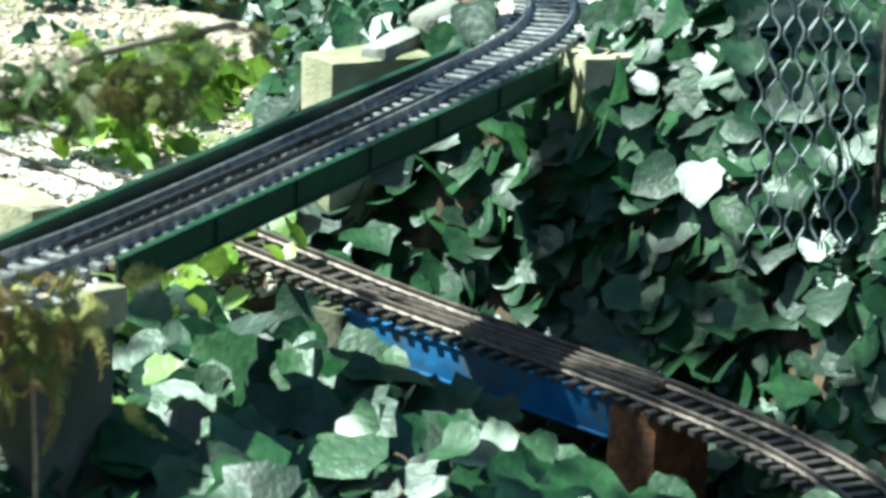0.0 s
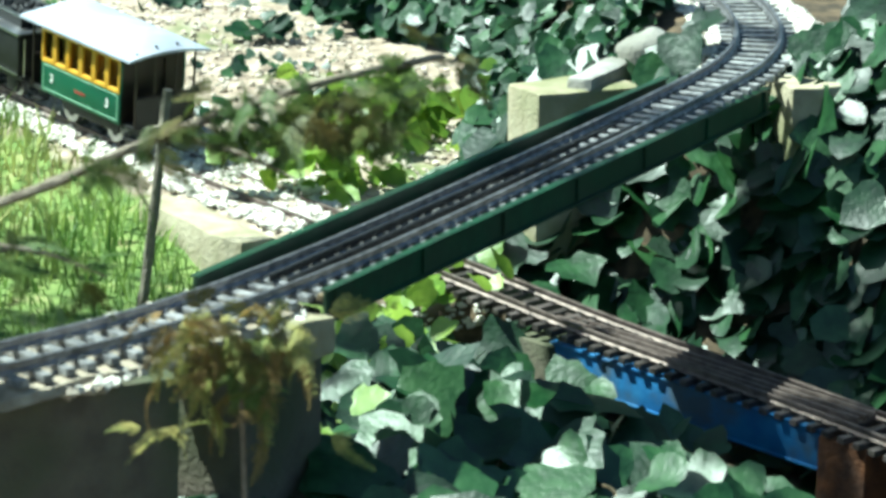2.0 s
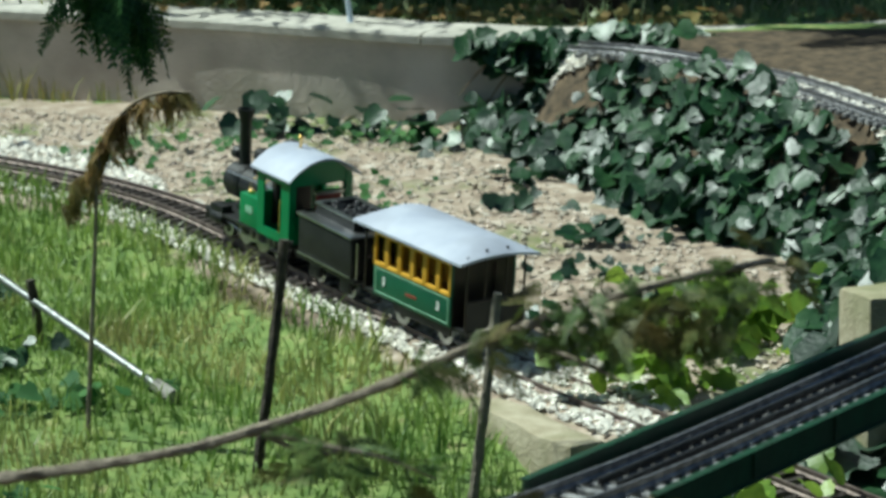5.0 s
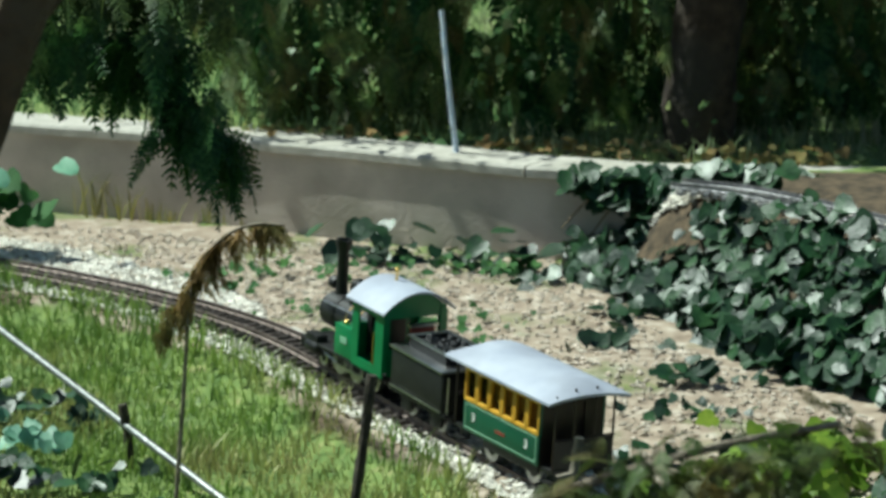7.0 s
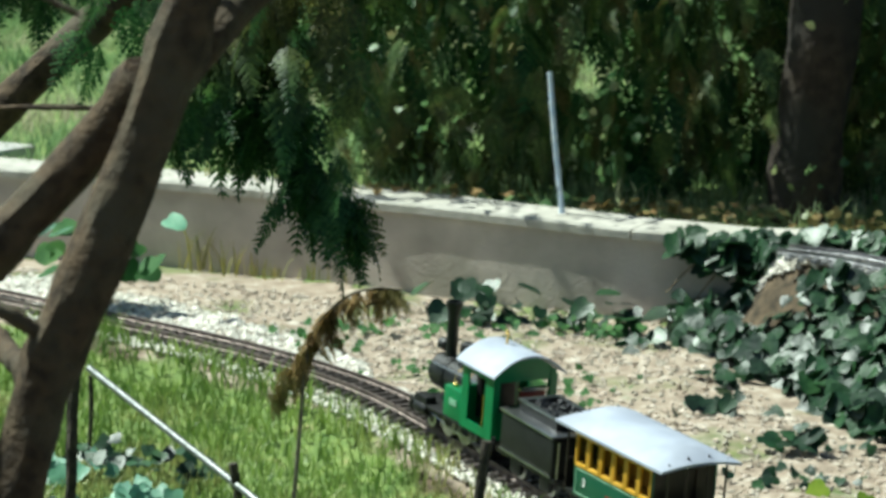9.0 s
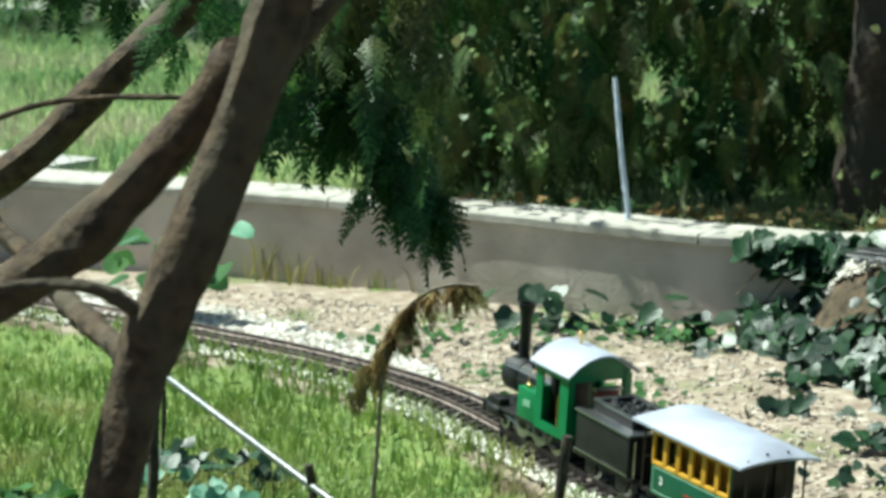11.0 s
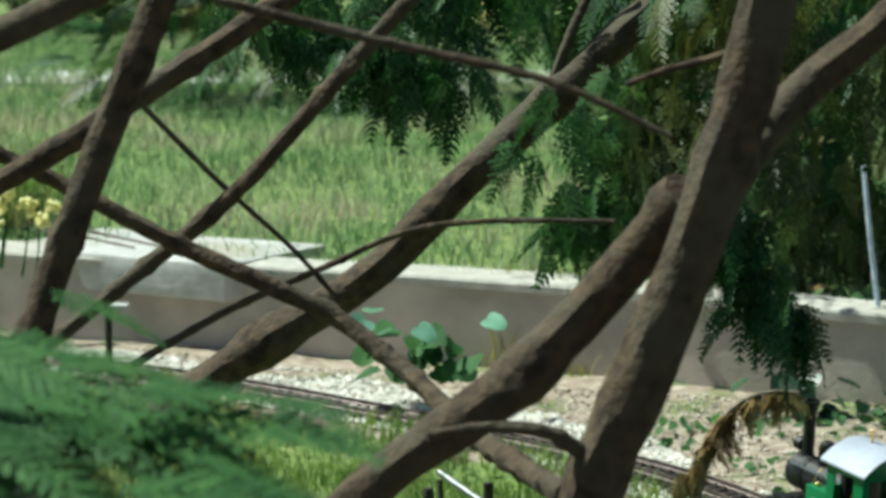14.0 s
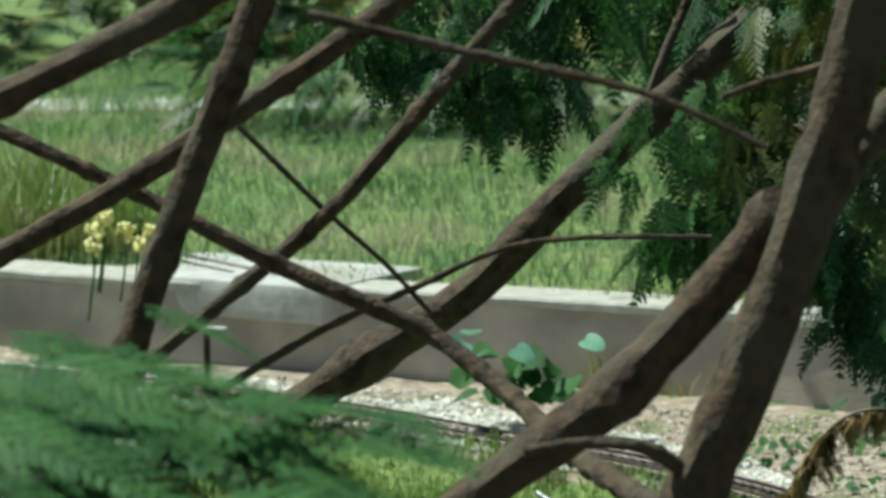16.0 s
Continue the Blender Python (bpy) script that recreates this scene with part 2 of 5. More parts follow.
M["ground"] = ground_material()
glass = bpy.data.materials.new("window_glass")
glass.use_nodes = True
glass.node_tree.nodes["Principled BSDF"].inputs["Transmission Weight"].default_value = 1.0
glass.node_tree.nodes["Principled BSDF"].inputs["Roughness"].default_value = 0.03
glass.node_tree.nodes["Principled BSDF"].inputs["Base Color"].default_value = (0.95, 0.80, 0.50, 1)
glass.node_tree.nodes["Principled BSDF"].inputs["IOR"].default_value = 1.15
M["glass"] = glass

# ---- building helpers ----


def mesh_of(name, bm, mat):
    me = bpy.data.meshes.new(name)
    bmesh.ops.recalc_face_normals(bm, faces=bm.faces)
    bm.to_mesh(me)
    bm.free()
    me.materials.append(mat)
    return me


def smooth(ob, angle=40):
    for p in ob.data.polygons:
        p.use_smooth = True
    ob.data.set_sharp_from_angle(angle=radians(angle))
    return ob


def part(name, bm, mat, parent=None, label="", soft=True):
    ob = new(name, mesh_of(name, bm, mat))
    if parent:
        ob.parent = parent
    if soft:
        smooth(ob)
    if label:
        ob["label"] = label
    return ob


def thing(name, m, label, category, group="", kind=""):
    ob = new(name)
    ob.empty_display_size = 0.02
    ob.matrix_basis = m
    return tagged(ob, label, category, group, kind)


def pydata(name, verts, faces, mat, parent=None):
    me = bpy.data.meshes.new(name)
    me.from_pydata(verts, [], faces)
    me.materials.append(mat)
    me.update()
    ob = new(name, me)
    if parent:
        ob.parent = parent
    return ob


def box(bm, x, y, z, sx, sy, sz, bevel=0.0, turn=None):
    """Adds a box centred at x, y, z; returns bm."""
    r = bmesh.ops.create_cube(bm, size=1, matrix=Matrix.Translation((x, y, z)) @ (turn or Matrix()) @ Matrix.Diagonal((sx, sy, sz, 1)))
    if bevel:
        es = list({e for v in r["verts"] for e in v.link_edges})
        bmesh.ops.bevel(bm, geom=es, offset=bevel, segments=2, affect="EDGES", profile=0.6)
    return bm


def rod(bm, a, b, r1, r2=None, n=10):
    a, b = Vector(a), Vector(b)
    m = Matrix.Translation((a + b) / 2) @ (b - a).to_track_quat("Z", "Y").to_matrix().to_4x4()
    bmesh.ops.create_cone(bm, cap_ends=True, segments=n, radius1=r1, radius2=r1 if r2 is None else r2, depth=(b - a).length, matrix=m)
    return bm


def lathe(bm, rows, n=16, m=Matrix()):
    """Turns rows of (radius, height) about z."""
    rings = [[bm.verts.new(m @ Vector((r * math.cos(2 * math.pi * k / n), r * math.sin(2 * math.pi * k / n), h))) for k in range(n)] for r, h in rows]
    for a, b in zip(rings, rings[1:]):
        for k in range(n):
            bm.faces.new((a[k], a[(k + 1) % n], b[(k + 1) % n], b[k]))
    bm.faces.new(rings[0][::-1])
    bm.faces.new(rings[-1])
    return bm


def spline(pts, step):
    """Even points along a smooth curve through pts."""
    P = [np.array(p, float) for p in pts]
    P = [2 * P[0] - P[1]] + P + [2 * P[-1] - P[-2]]
    fine = []
    for i in range(1, len(P) - 2):
        for k in range(24):
            t = k / 24
            fine.append(0.5 * (2 * P[i] + (P[i + 1] - P[i - 1]) * t + (2 * P[i - 1] - 5 * P[i] + 4 * P[i + 1] - P[i + 2]) * t * t + (3 * P[i] - P[i - 1] - 3 * P[i + 1] + P[i + 2]) * t ** 3))
    fine.append(P[-2])
    fine = np.array(fine)
    s = np.concatenate([[0], np.cumsum(np.linalg.norm(np.diff(fine, axis=0), axis=1))])
    at = np.arange(0, s[-1], step)
    return np.stack([np.interp(at, s, fine[:, k]) for k in range(fine.shape[1])], 1)


def limb(bm, pts, r1, r2, rough=0.12, n=9, knots=0.0, seed=0):
    """A tapered, slightly knotty limb along a smooth curve through pts."""
    rnd = random.Random(seed)
    c = spline(pts, max(r1, 0.006) * 1.2)
    up = Vector((0.3, 1, 0.2))
    rings = []
    for i, p in enumerate(c):
        d = Vector(c[min(i + 1, len(c) - 1)] - c[max(i - 1, 0)]).normalized()
        a = d.cross(up).normalized()
        b = d.cross(a)
        r = r1 + (r2 - r1) * i / max(1, len(c) - 1)
        if rnd.random() < knots:
            r *= 1.22
        r *= 1 + rough * 0.5 * noise.noise(Vector(p) * 18 + Vector((seed, 0, 0)))
        ring = []
        for k in range(n):
            w = 2 * math.pi * k / n
            q = r * (1 + rough * noise.noise(Vector((math.cos(w) * 1.5, math.sin(w) * 1.5, i * 0.6 + seed * 7))))
            ring.append(bm.verts.new(Vector(p) + a * math.cos(w) * q + b * math.sin(w) * q))
        rings.append(ring)
    for a, b in zip(rings, rings[1:]):
        for k in range(n):
            bm.faces.new((a[k], a[(k + 1) % n], b[(k + 1) % n], b[k]))
    bm.faces.new(rings[0][::-1])
    bm.faces.new(rings[-1])
    return bm


# ---- plan: the two lines of track, the wall, the ground ----
LOWER = [(0.8, 1.75, 0.1387), (0.86, 2.0, 0.1385), (0.85, 2.255, 0.138), (0.775, 2.46, 0.1372), (0.6, 2.775, 0.136), (0.476, 3.03, 0.1341), (0.189, 3.595, 0.1353), (-0.035, 4.1, 0.1481), (-0.2, 4.45, 0.1549), (-0.42, 4.78, 0.1483), (-0.74, 5.1, 0.1449), (-1.08, 5.4, 0.1435), (-1.5, 5.66, 0.1427), (-2.1, 5.9, 0.1423)]
UPPER = [(-1.2, 2.30, 0.355), (-0.6, 2.12, 0.355), (-0.111, 2.044, 0.355), (0.06, 2.10, 0.355), (0.235, 2.26, 0.355), (0.475, 2.567, 0.355), (0.70, 2.875, 0.355), (0.771, 2.997, 0.353),
         (0.812, 3.106, 0.352), (0.836, 3.23, 0.35), (0.848, 3.40, 0.345), (0.85, 3.8, 0.33), (0.785, 4.2, 0.315), (0.70, 4.55, 0.308), (0.547, 4.85, 0.305), (0.419, 4.95, 0.305)]
WALL = [(-3.2, 6.789), (-1.9, 6.148), (-1.37, 5.912), (-0.7, 5.696), (-0.2, 5.46), (0.291, 5.167), (0.7, 5.102), (1.4, 5.19)]
BANK = [(0.93, 1.6), (0.98, 2.1), (0.95, 2.35), (0.84, 2.62), (0.70, 2.86), (0.56, 3.12), (0.52, 3.3), (0.62, 3.6), (0.68, 4.04), (0.55, 4.285), (0.44, 4.656), (0.33, 4.95), (0.30, 5.3)]


def hill(x, y, z=0.0):
    """Lays a place of the level plan on the ground that rises away from the track junction."""
    k = float(np.interp(y, [2.6, 3.0, 3.4, 3.8, 4.4, 5.4, 6.5], [1, 0.975, 0.947, 0.92, 0.885, 0.85, 0.83]))
    return (k * x, k * y, 1 + k * (z - 1))


def side(pts, x, y):
    """Distance from a plan line and the side: positive to its right."""
    best, sign = 1e9, 1
    for (ax, ay, *_), (bx, by, *_) in zip(pts, pts[1:]):
        dx, dy = bx - ax, by - ay
        t = min(1, max(0, ((x - ax) * dx + (y - ay) * dy) / (dx * dx + dy * dy)))
        d = math.hypot(x - ax - t * dx, y - ay - t * dy)
        if d < best:
            best, sign = d, (1 if dx * (y - ay) - dy * (x - ax) < 0 else -1)
    return best * sign


def step(v, a, b):
    t = min(1, max(0, (v - a) / (b - a)))
    return t * t * (3 - 2 * t)


def ground_z(x, y):
    if y > 7.2 or abs(x) > 3.1 or y < 0.5:
        return 0.28 + 0.01 * max(0, y - 7.2) if y > 6.5 else 0.0
    d = side(LOWER, x, y)
    z = 0.085 + 0.02 * noise.noise(Vector((x * 2.2, y * 2.2, 0))) + 0.006 * noise.noise(Vector((x * 14, y * 14, 3)))
    z += (0.128 - z) * (1 - step(abs(d), 0.07, 0.16))
    if d > 0:
        z += (0.128 + 0.012 * noise.noise(Vector((x * 5, y * 5, 1))) - z) * step(d, 0.0, 0.1)
    gully = step(y, 2.05, 2.3) * (1 - step(y, 2.95, 3.15)) * (1 - step(abs(d), 0.1, 0.3))
    z += (0.02 - z) * gully
    b = side(BANK, x, y)
    if b > -0.02:
        z += (0.325 - z) * step(b, -0.02, 0.24) if y < 3.4 else (0.295 - z) * step(b, -0.02, 0.26)
    if y > 2.88 and x > 0.3:
        u = abs(side(UPPER, x, y))
        if u < 0.14:
            bed = float(np.interp(y, [2.88, 3.0, 3.2, 3.5, 3.9, 4.35, 4.75, 5.05], [0.355, 0.353, 0.35, 0.342, 0.326, 0.312, 0.306, 0.305])) - 0.017
            z += (bed - z) * (1 - step(u, 0.06, 0.12)) * step(y, 2.99, 3.08) * (1 if y < 4.0 else step(b, 0.02, 0.14))
    w = -side(WALL, x, y)
    if w > 0.075:
        z = 0.262 + 0.012 * noise.noise(Vector((x * 3, y * 3, 5))) + 0.004 * w
    if y < 2.25 and x < 0.3:
        z = min(z, 0.06)
    return z

# ---- ground: one sheet to the horizon ----


def build_ground():
    fx = [-60, -25, -12, -7, -5, -4] + [-3.1 + 0.045 * k for k in range(0, 139)] + [4, 5, 7, 12, 25, 60]
    fy = [-60, -20, -6, -2, 0.45] + [0.55 + 0.045 * k for k in range(0, 146)] + [7.6, 8.2, 9, 10, 12, 15, 20, 30, 60, 120]
    flat = [(x, y, ground_z(x, y)) for y in fy for x in fx]
    verts = [hill(*v) for v in flat]
    n = len(fx)
    faces = [(j * n + i, j * n + i + 1, (j + 1) * n + i + 1, (j + 1) * n + i) for j in range(len(fy) - 1) for i in range(n - 1)]
    me = bpy.data.meshes.new("ground")
    me.from_pydata(verts, [], faces)
    me.materials.append(M["ground"])
    for p in me.polygons:
        p.use_smooth = True
    zone = me.color_attributes.new("zone", "FLOAT_COLOR", "POINT")
    for v, (x, y, _) in enumerate(flat):
        d, b, w = side(LOWER, x, y), side(BANK, x, y), -side(WALL, x, y)
        far = abs(x) > 3.1 or y > 7.2 or w > 0
        earth = 0.0 if far else (1 - step(b, -0.03, 0.08)) * step(y, 2.95, 3.15) * step(d, -0.14, -0.05)
        lawn = 1.0 if far else (1 - step(d, -0.14, -0.05)) * step(y, 2.25, 2.45)
        zone.data[v].color = (earth, lawn, 0, 1)
    tagged(new("ground", me), "garden ground of bare earth, lawn soil and leaf mould", "ground", kind="structure")


build_ground()


def ribbon_wall(name, line, z0, z1, thick, mat, label, over=0.0):
    """An upright wall of even thickness along a plan line (behind it)."""
    c = spline([(x, y, 0) for x, y in line], 0.08)
    bm = bmesh.new()
    rows = []
    for i, p in enumerate(c):
        d = Vector(c[min(i + 1, len(c) - 1)] - c[max(i - 1, 0)]).normalized()
        nrm = Vector((-d.y, d.x, 0))
        wob = 0.003 * noise.noise(Vector(p) * 4)
        f, bk = Vector(p) - nrm * over, Vector(p) + nrm * thick
        rows.append([bm.verts.new((f.x, f.y + wob, z0)), bm.verts.new((f.x, f.y + wob, z1 + wob)), bm.verts.new((bk.x, bk.y, z1 + wob)), bm.verts.new((bk.x, bk.y, z0))])
    for a, b in zip(rows, rows[1:]):
        for k in range(4):
            bm.faces.new((a[k], b[k], b[(k + 1) % 4], a[(k + 1) % 4]))
    bm.faces.new(rows[0])
    bm.faces.new(rows[-1][::-1])
    for v in bm.verts:
        v.co = hill(*v.co)
    return tagged(part(name, bm, mat), label, "wall", kind="structure")


back_wall = ribbon_wall("wall_garden", WALL, 0.0, 0.268, 0.11, M["concrete"], "low rendered concrete retaining wall stained by damp")


def coping(line):
    """Pale coping in lengths, each its own piece, on the wall."""
    c = spline([(x, y, 0) for x, y in line], 0.04)
    k, rnd = 0, random.Random(4)
    while k < len(c) - 2:
        n = min(len(c) - 1 - k, rnd.choice((17, 19, 22)))
        bm = bmesh.new()
        rows = []
        for i in range(k, k + n + 1):
            d = Vector(c[min(i + 1, len(c) - 1)] - c[max(i - 1, 0)]).normalized()
            nrm = Vector((-d.y, d.x, 0))
            p = Vector(c[i]) + d * (0.002 if i == k else -0.002 if i == k + n else 0)
            f, bk = p - nrm * 0.008, p + nrm * 0.12
            w = 0.0025 * noise.noise(Vector((i * 0.35, 2, 1)))
            rows.append([bm.verts.new(v) for v in ((f.x, f.y, 0.2695), (f.x, f.y, 0.283 + w), (f.x + nrm.x * 0.006, f.y + nrm.y * 0.006, 0.288 + w), (bk.x, bk.y, 0.29 + w), (bk.x, bk.y, 0.2695))])
        for a, b in zip(rows, rows[1:]):
            for q in range(5):
                bm.faces.new((a[q], b[q], b[(q + 1) % 5], a[(q + 1) % 5]))
        bm.faces.new(rows[0])
        bm.faces.new(rows[-1][::-1])
        for v in bm.verts:
            v.co = hill(*v.co)
        part("coping_stone", bm, M["coping"], back_wall, soft=False)
        k += n


coping(WALL)


def rough_block(name, x, y, z0, sx, sy, z1, turn, mat, label, seed=0, category="block"):
    """A worn masonry block standing on z0, with chipped edges."""
    bm = bmesh.new()
    box(bm, 0, 0, (z1 - z0) / 2, sx, sy, z1 - z0, 0.006)
    bmesh.ops.subdivide_edges(bm, edges=[e for e in bm.edges if e.calc_length() > 0.03], cuts=3, use_grid_fill=True)
    for v in bm.verts:
        v.co += Vector((1, 1, 0.7)) * 0.004 * noise.noise(v.co * 22 + Vector((seed, 0, 0)))
    ob = part(name, bm, mat)
    ob.matrix_basis = pose(*hill(x, y, z0), 0, 0, turn)
    return tagged(ob, label, category)


# ---- tracks ----
GAUGE = 0.045


def sweep(bm, c, off, profile):
    rows = []
    for i, p in enumerate(c):
        d = Vector(c[min(i + 1, len(c) - 1)] - c[max(i - 1, 0)]).normalized()
        nrm = Vector((-d.y, d.x, 0))
        rows.append([bm.verts.new(Vector(p) + nrm * (off + a) + Vector((0, 0, h))) for a, h in profile])
    n = len(profile)
    for a, b in zip(rows, rows[1:]):
        for k in range(n):
            bm.faces.new((a[k], b[k], b[(k + 1) % n], a[(k + 1) % n]))
    bm.faces.new(rows[0])
    bm.faces.new(rows[-1][::-1])


RAIL = [(-0.0032, -0.0085), (0.0032, -0.0085), (0.0032, -0.007), (0.0008, -0.0055), (0.0008, -0.003), (0.0016, -0.0022), (0.0016, -0.0002), (0.0011, 0), (-0.0011, 0), (-0.0016, -0.0002), (-0.0016, -0.0022), (-0.0008, -0.003), (-0.0008, -0.0055), (-0.0032, -0.007)]


def track(line, metal, wood, label, pitch=0.0194, limit=300, first=0.0, last=1e9):
    t = thing("model_railway_track", Matrix(), label, "track")
    line = [hill(*p) for p in line]
    c = spline(line, 0.02)
    for off in (-GAUGE / 2, GAUGE / 2):
        bm = bmesh.new()
        sweep(bm, c, off, RAIL)
        part("rail", bm, metal, t)
    bm = bmesh.new()
    box(bm, 0, 0, -0.0115, 0.0085, 0.078, 0.006, 0.001)
    for y in (-1, 1):
        for s in (-1, 1):
            box(bm, 0, y * (GAUGE / 2 + s * 0.0042), -0.0075, 0.005, 0.002, 0.003)
    me = mesh_of("sleeper", bm, wood)
    rnd = random.Random(11)
    c = spline(line, pitch)
    for i, p in enumerate(c[:-1]):
        d = c[i + 1] - p
        ob = new("sleeper", me)
        ob.parent = t
        ob.matrix_basis = pose(p[0], p[1], p[2] + rnd.uniform(-0.0004, 0.0004), 0, -math.degrees(math.atan2(d[2], math.hypot(d[0], d[1]))), math.degrees(math.atan2(d[1], d[0])) + rnd.uniform(-1.2, 1.2))
    return t


track(LOWER, M["oldrail"], M["sleeper"], "brown weathered narrow model track on dark sleepers in the gravel")
# upper line: sleepers coloured paler than the lower ones for the sun on them
track(UPPER, M["rail"], M["palesleeper"], "grey metal model track on sleepers coloured pale for sun glint, crossing the green bridge")


track([(-1.60, 6.44, 0.296), (-1.415, 6.18, 0.296), (-1.30, 6.03, 0.296)], M["oldrail"], M["sleeper"], "short length of dark model track on the pale paving")


def along(line, s):
    """Place and heading (degrees) at s metres along a line."""
    c = spline([hill(*p) for p in line], 0.01)
    i = min(len(c) - 2, max(0, int(s / 0.01)))
    d = c[i + 1] - c[i]
    p = c[i] + d * (s / 0.01 - i)
    return p, math.degrees(math.atan2(d[1], d[0])), math.degrees(math.atan2(d[2], math.hypot(d[0], d[1])))


def track_bed():
    """The pale earth bank that carries the curved track on top of its retaining blocks."""
    c = spline([hill(*q) for q in UPPER[:5]], 0.03)
    c = [q for q in c if q[0] < 0.215]
    bm = bmesh.new()
    sweep(bm, c, 0.0, [(-0.047, -0.0235), (0.052, -0.0235), (0.046, -0.016), (0.02, -0.0135), (-0.02, -0.0135), (-0.044, -0.017)])
    for v in bm.verts:
        v.co.z += 0.003 * noise.noise(v.co * 30)
    tagged(part("track_bed", bm, M["earth"]), "pale earth and grit bed under the curved track", "track bed")


track_bed()


# ---- green girder bridge ----
def green_bridge():
    a, b = Vector((0.235, 2.26, 0.355)), Vector((0.715, 2.875, 0.355))
    d = b - a
    L = d.length + 0.04
    t = thing("girder_bridge", Matrix.Translation((a + b) / 2) @ pose(0, 0, 0, 0, 0, math.degrees(math.atan2(d.y, d.x))), "dark green painted plate girder bridge over the lower track", "bridge")
    for s in (-1, 1):
        bm = bmesh.new()
        top = 0.001 if s > 0 else -0.004
        h = 0.032 if s > 0 else 0.024
        sx = -0.045 if s > 0 else -0.012
        box(bm, sx, s * 0.047, top - h / 2, L, 0.0025, h)
        g = part("girder", bm, M["greenpaint"], t, "green painted plate girder")
        for z, w in ((top, 0.008), (top - h, 0.010)):
            bm = bmesh.new()
            box(bm, sx, s * 0.047, z, L, w, 0.002, 0.0004)
            part("flange", bm, M["greenpaint"], g)
        for k in range(7):
            bm = bmesh.new()
            box(bm, sx - L / 2 + 0.012 + k * (L - 0.024) / 6, s * (0.047 + 0.0025), top - h / 2, 0.0015, 0.002, h - 0.004)
            part("stiffener", bm, M["greenpaint"], g)
    bm = bmesh.new()
    box(bm, 0, 0, -0.0185, L, 0.088, 0.004)
    part("deck_plate", bm, M["black"], t)
    for y in (-0.0085, 0.0085):
        bm = bmesh.new()
        box(bm, 0, y, -0.0052, L, 0.0032, 0.0058, 0.0004)
        part("guard_rail", bm, M["black"], t)
    bm = bmesh.new()
    box(bm, -0.012, -0.0425, -0.0105, L, 0.005, 0.005, 0.0006)
    part("edge_plank", bm, M["vine"], t, "thin weathered wooden edge plank")
    for k in range(9):
        bm = bmesh.new()
        box(bm, -L / 2 + 0.04 + k * (L - 0.08) / 8, 0, -0.026, 0.006, 0.091, 0.01)
        part("cross_beam", bm, M["greenpaint"], t)


green_bridge()


# ---- blue bridge under the lower track ----
def blue_bridge():
    (p, *_), (q, *_) = along(LOWER, 0.79), along(LOWER, 1.13)
    a, b = Vector(p), Vector(q)
    d = b - a
    L = d.length
    t = thing("girder_bridge", Matrix.Translation((a + b) / 2) @ pose(0, 0, 0, 0, 0, math.degrees(math.atan2(d.y, d.x))), "faded blue painted steel girder bridge with rusty end", "bridge")
    for s in (-1, 1):
        bm = bmesh.new()
        box(bm, 0, s * 0.03, -0.035, L, 0.004, 0.034, 0.001)
        g = part("girder", bm, M["bluepaint"], t, "faded blue steel girder")
        for z in (-0.053, -0.0175):
            bm = bmesh.new()
            box(bm, 0, s * 0.03, z, L, 0.009, 0.002, 0.0006)
            part("flange", bm, M["bluepaint"], g)
    for y in (-0.011, 0.0, 0.011):
        bm = bmesh.new()
        box(bm, 0, y, -0.006, L + 0.05, 0.0028, 0.006, 0.0004)
        part("guard_rail", bm, M["oldrail"], t)
    bm = bmesh.new()
    box(bm, -L / 2 - 0.03, 0, -0.09, 0.055, 0.075, 0.14, 0.003)
    part("pier", bm, M["rust"], t, "rust-stained brown end pier")
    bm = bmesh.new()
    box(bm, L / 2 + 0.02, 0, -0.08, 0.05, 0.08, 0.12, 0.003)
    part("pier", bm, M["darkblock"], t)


blue_bridge()

# ---- masonry beside the upper track ----
rough_block("abutment_block", 0.845, 2.985, 0.0, 0.10, 0.10, 0.325, 8, M["block"], "sandy concrete abutment block under the bridge end", 1)
rough_block("abutment_block", 0.625, 3.13, 0.0, 0.125, 0.07, 0.287, 16, M["block"], "sandy concrete block half hidden by ivy", 2)
rough_block("edging_block", 0.24, 3.24, 0.0, 0.21, 0.045, 0.128, -64, M["block"], "pale concrete edging block along the gravel", 3)
rough_block("retaining_block", -0.02, 2.075, 0.0, 0.30, 0.085, 0.331, 14, M["darkblock"], "dark concrete retaining block under the curved track", 4)
rough_block("retaining_block", -0.34, 2.095, 0.0, 0.33, 0.09, 0.331, -8, M["darkblock"], "dark concrete retaining block under the curved track", 5)
rough_block("retaining_block", -0.72, 2.165, 0.0, 0.42, 0.09, 0.331, -14, M["darkblock"], "dark concrete retaining block under the curved track", 6)
rough_block("abutment_block", 0.195, 2.245, 0.0, 0.11, 0.075, 0.322, 52, M["darkblock"], "dark concrete abutment block under the bridge end", 7)
rough_block("stone_slab", 0.66, 3.16, 0.2, 0.12, 0.03, 0.305, 52, M["boulder"], "flat grey stone slab tilted beside the track", 8)
rough_block("paving_slab", -1.26, 3.98, 0.03, 0.30, 0.12, 0.30, -16, M["slab"], "pale grey paving slab lying in the lawn", 9)
rough_block("paving_slab", -1.28, 6.08, 0.22, 0.46, 0.30, 0.280, -27, M["slab"], "bright sunlit paving slab behind the low wall", 10)


for k, (lx, ly, lw) in enumerate(((0.204, 2.223, 0.07), (0.229, 2.201, 0.055), (0.186, 2.24, 0.05))):
    rough_block("ledge_stone", lx, ly, 0.300, lw, 0.04, 0.334, 20 + 25 * k, M["block"], "flat pale stone on the ledge at the bridge foot", 20 + k, "stone")


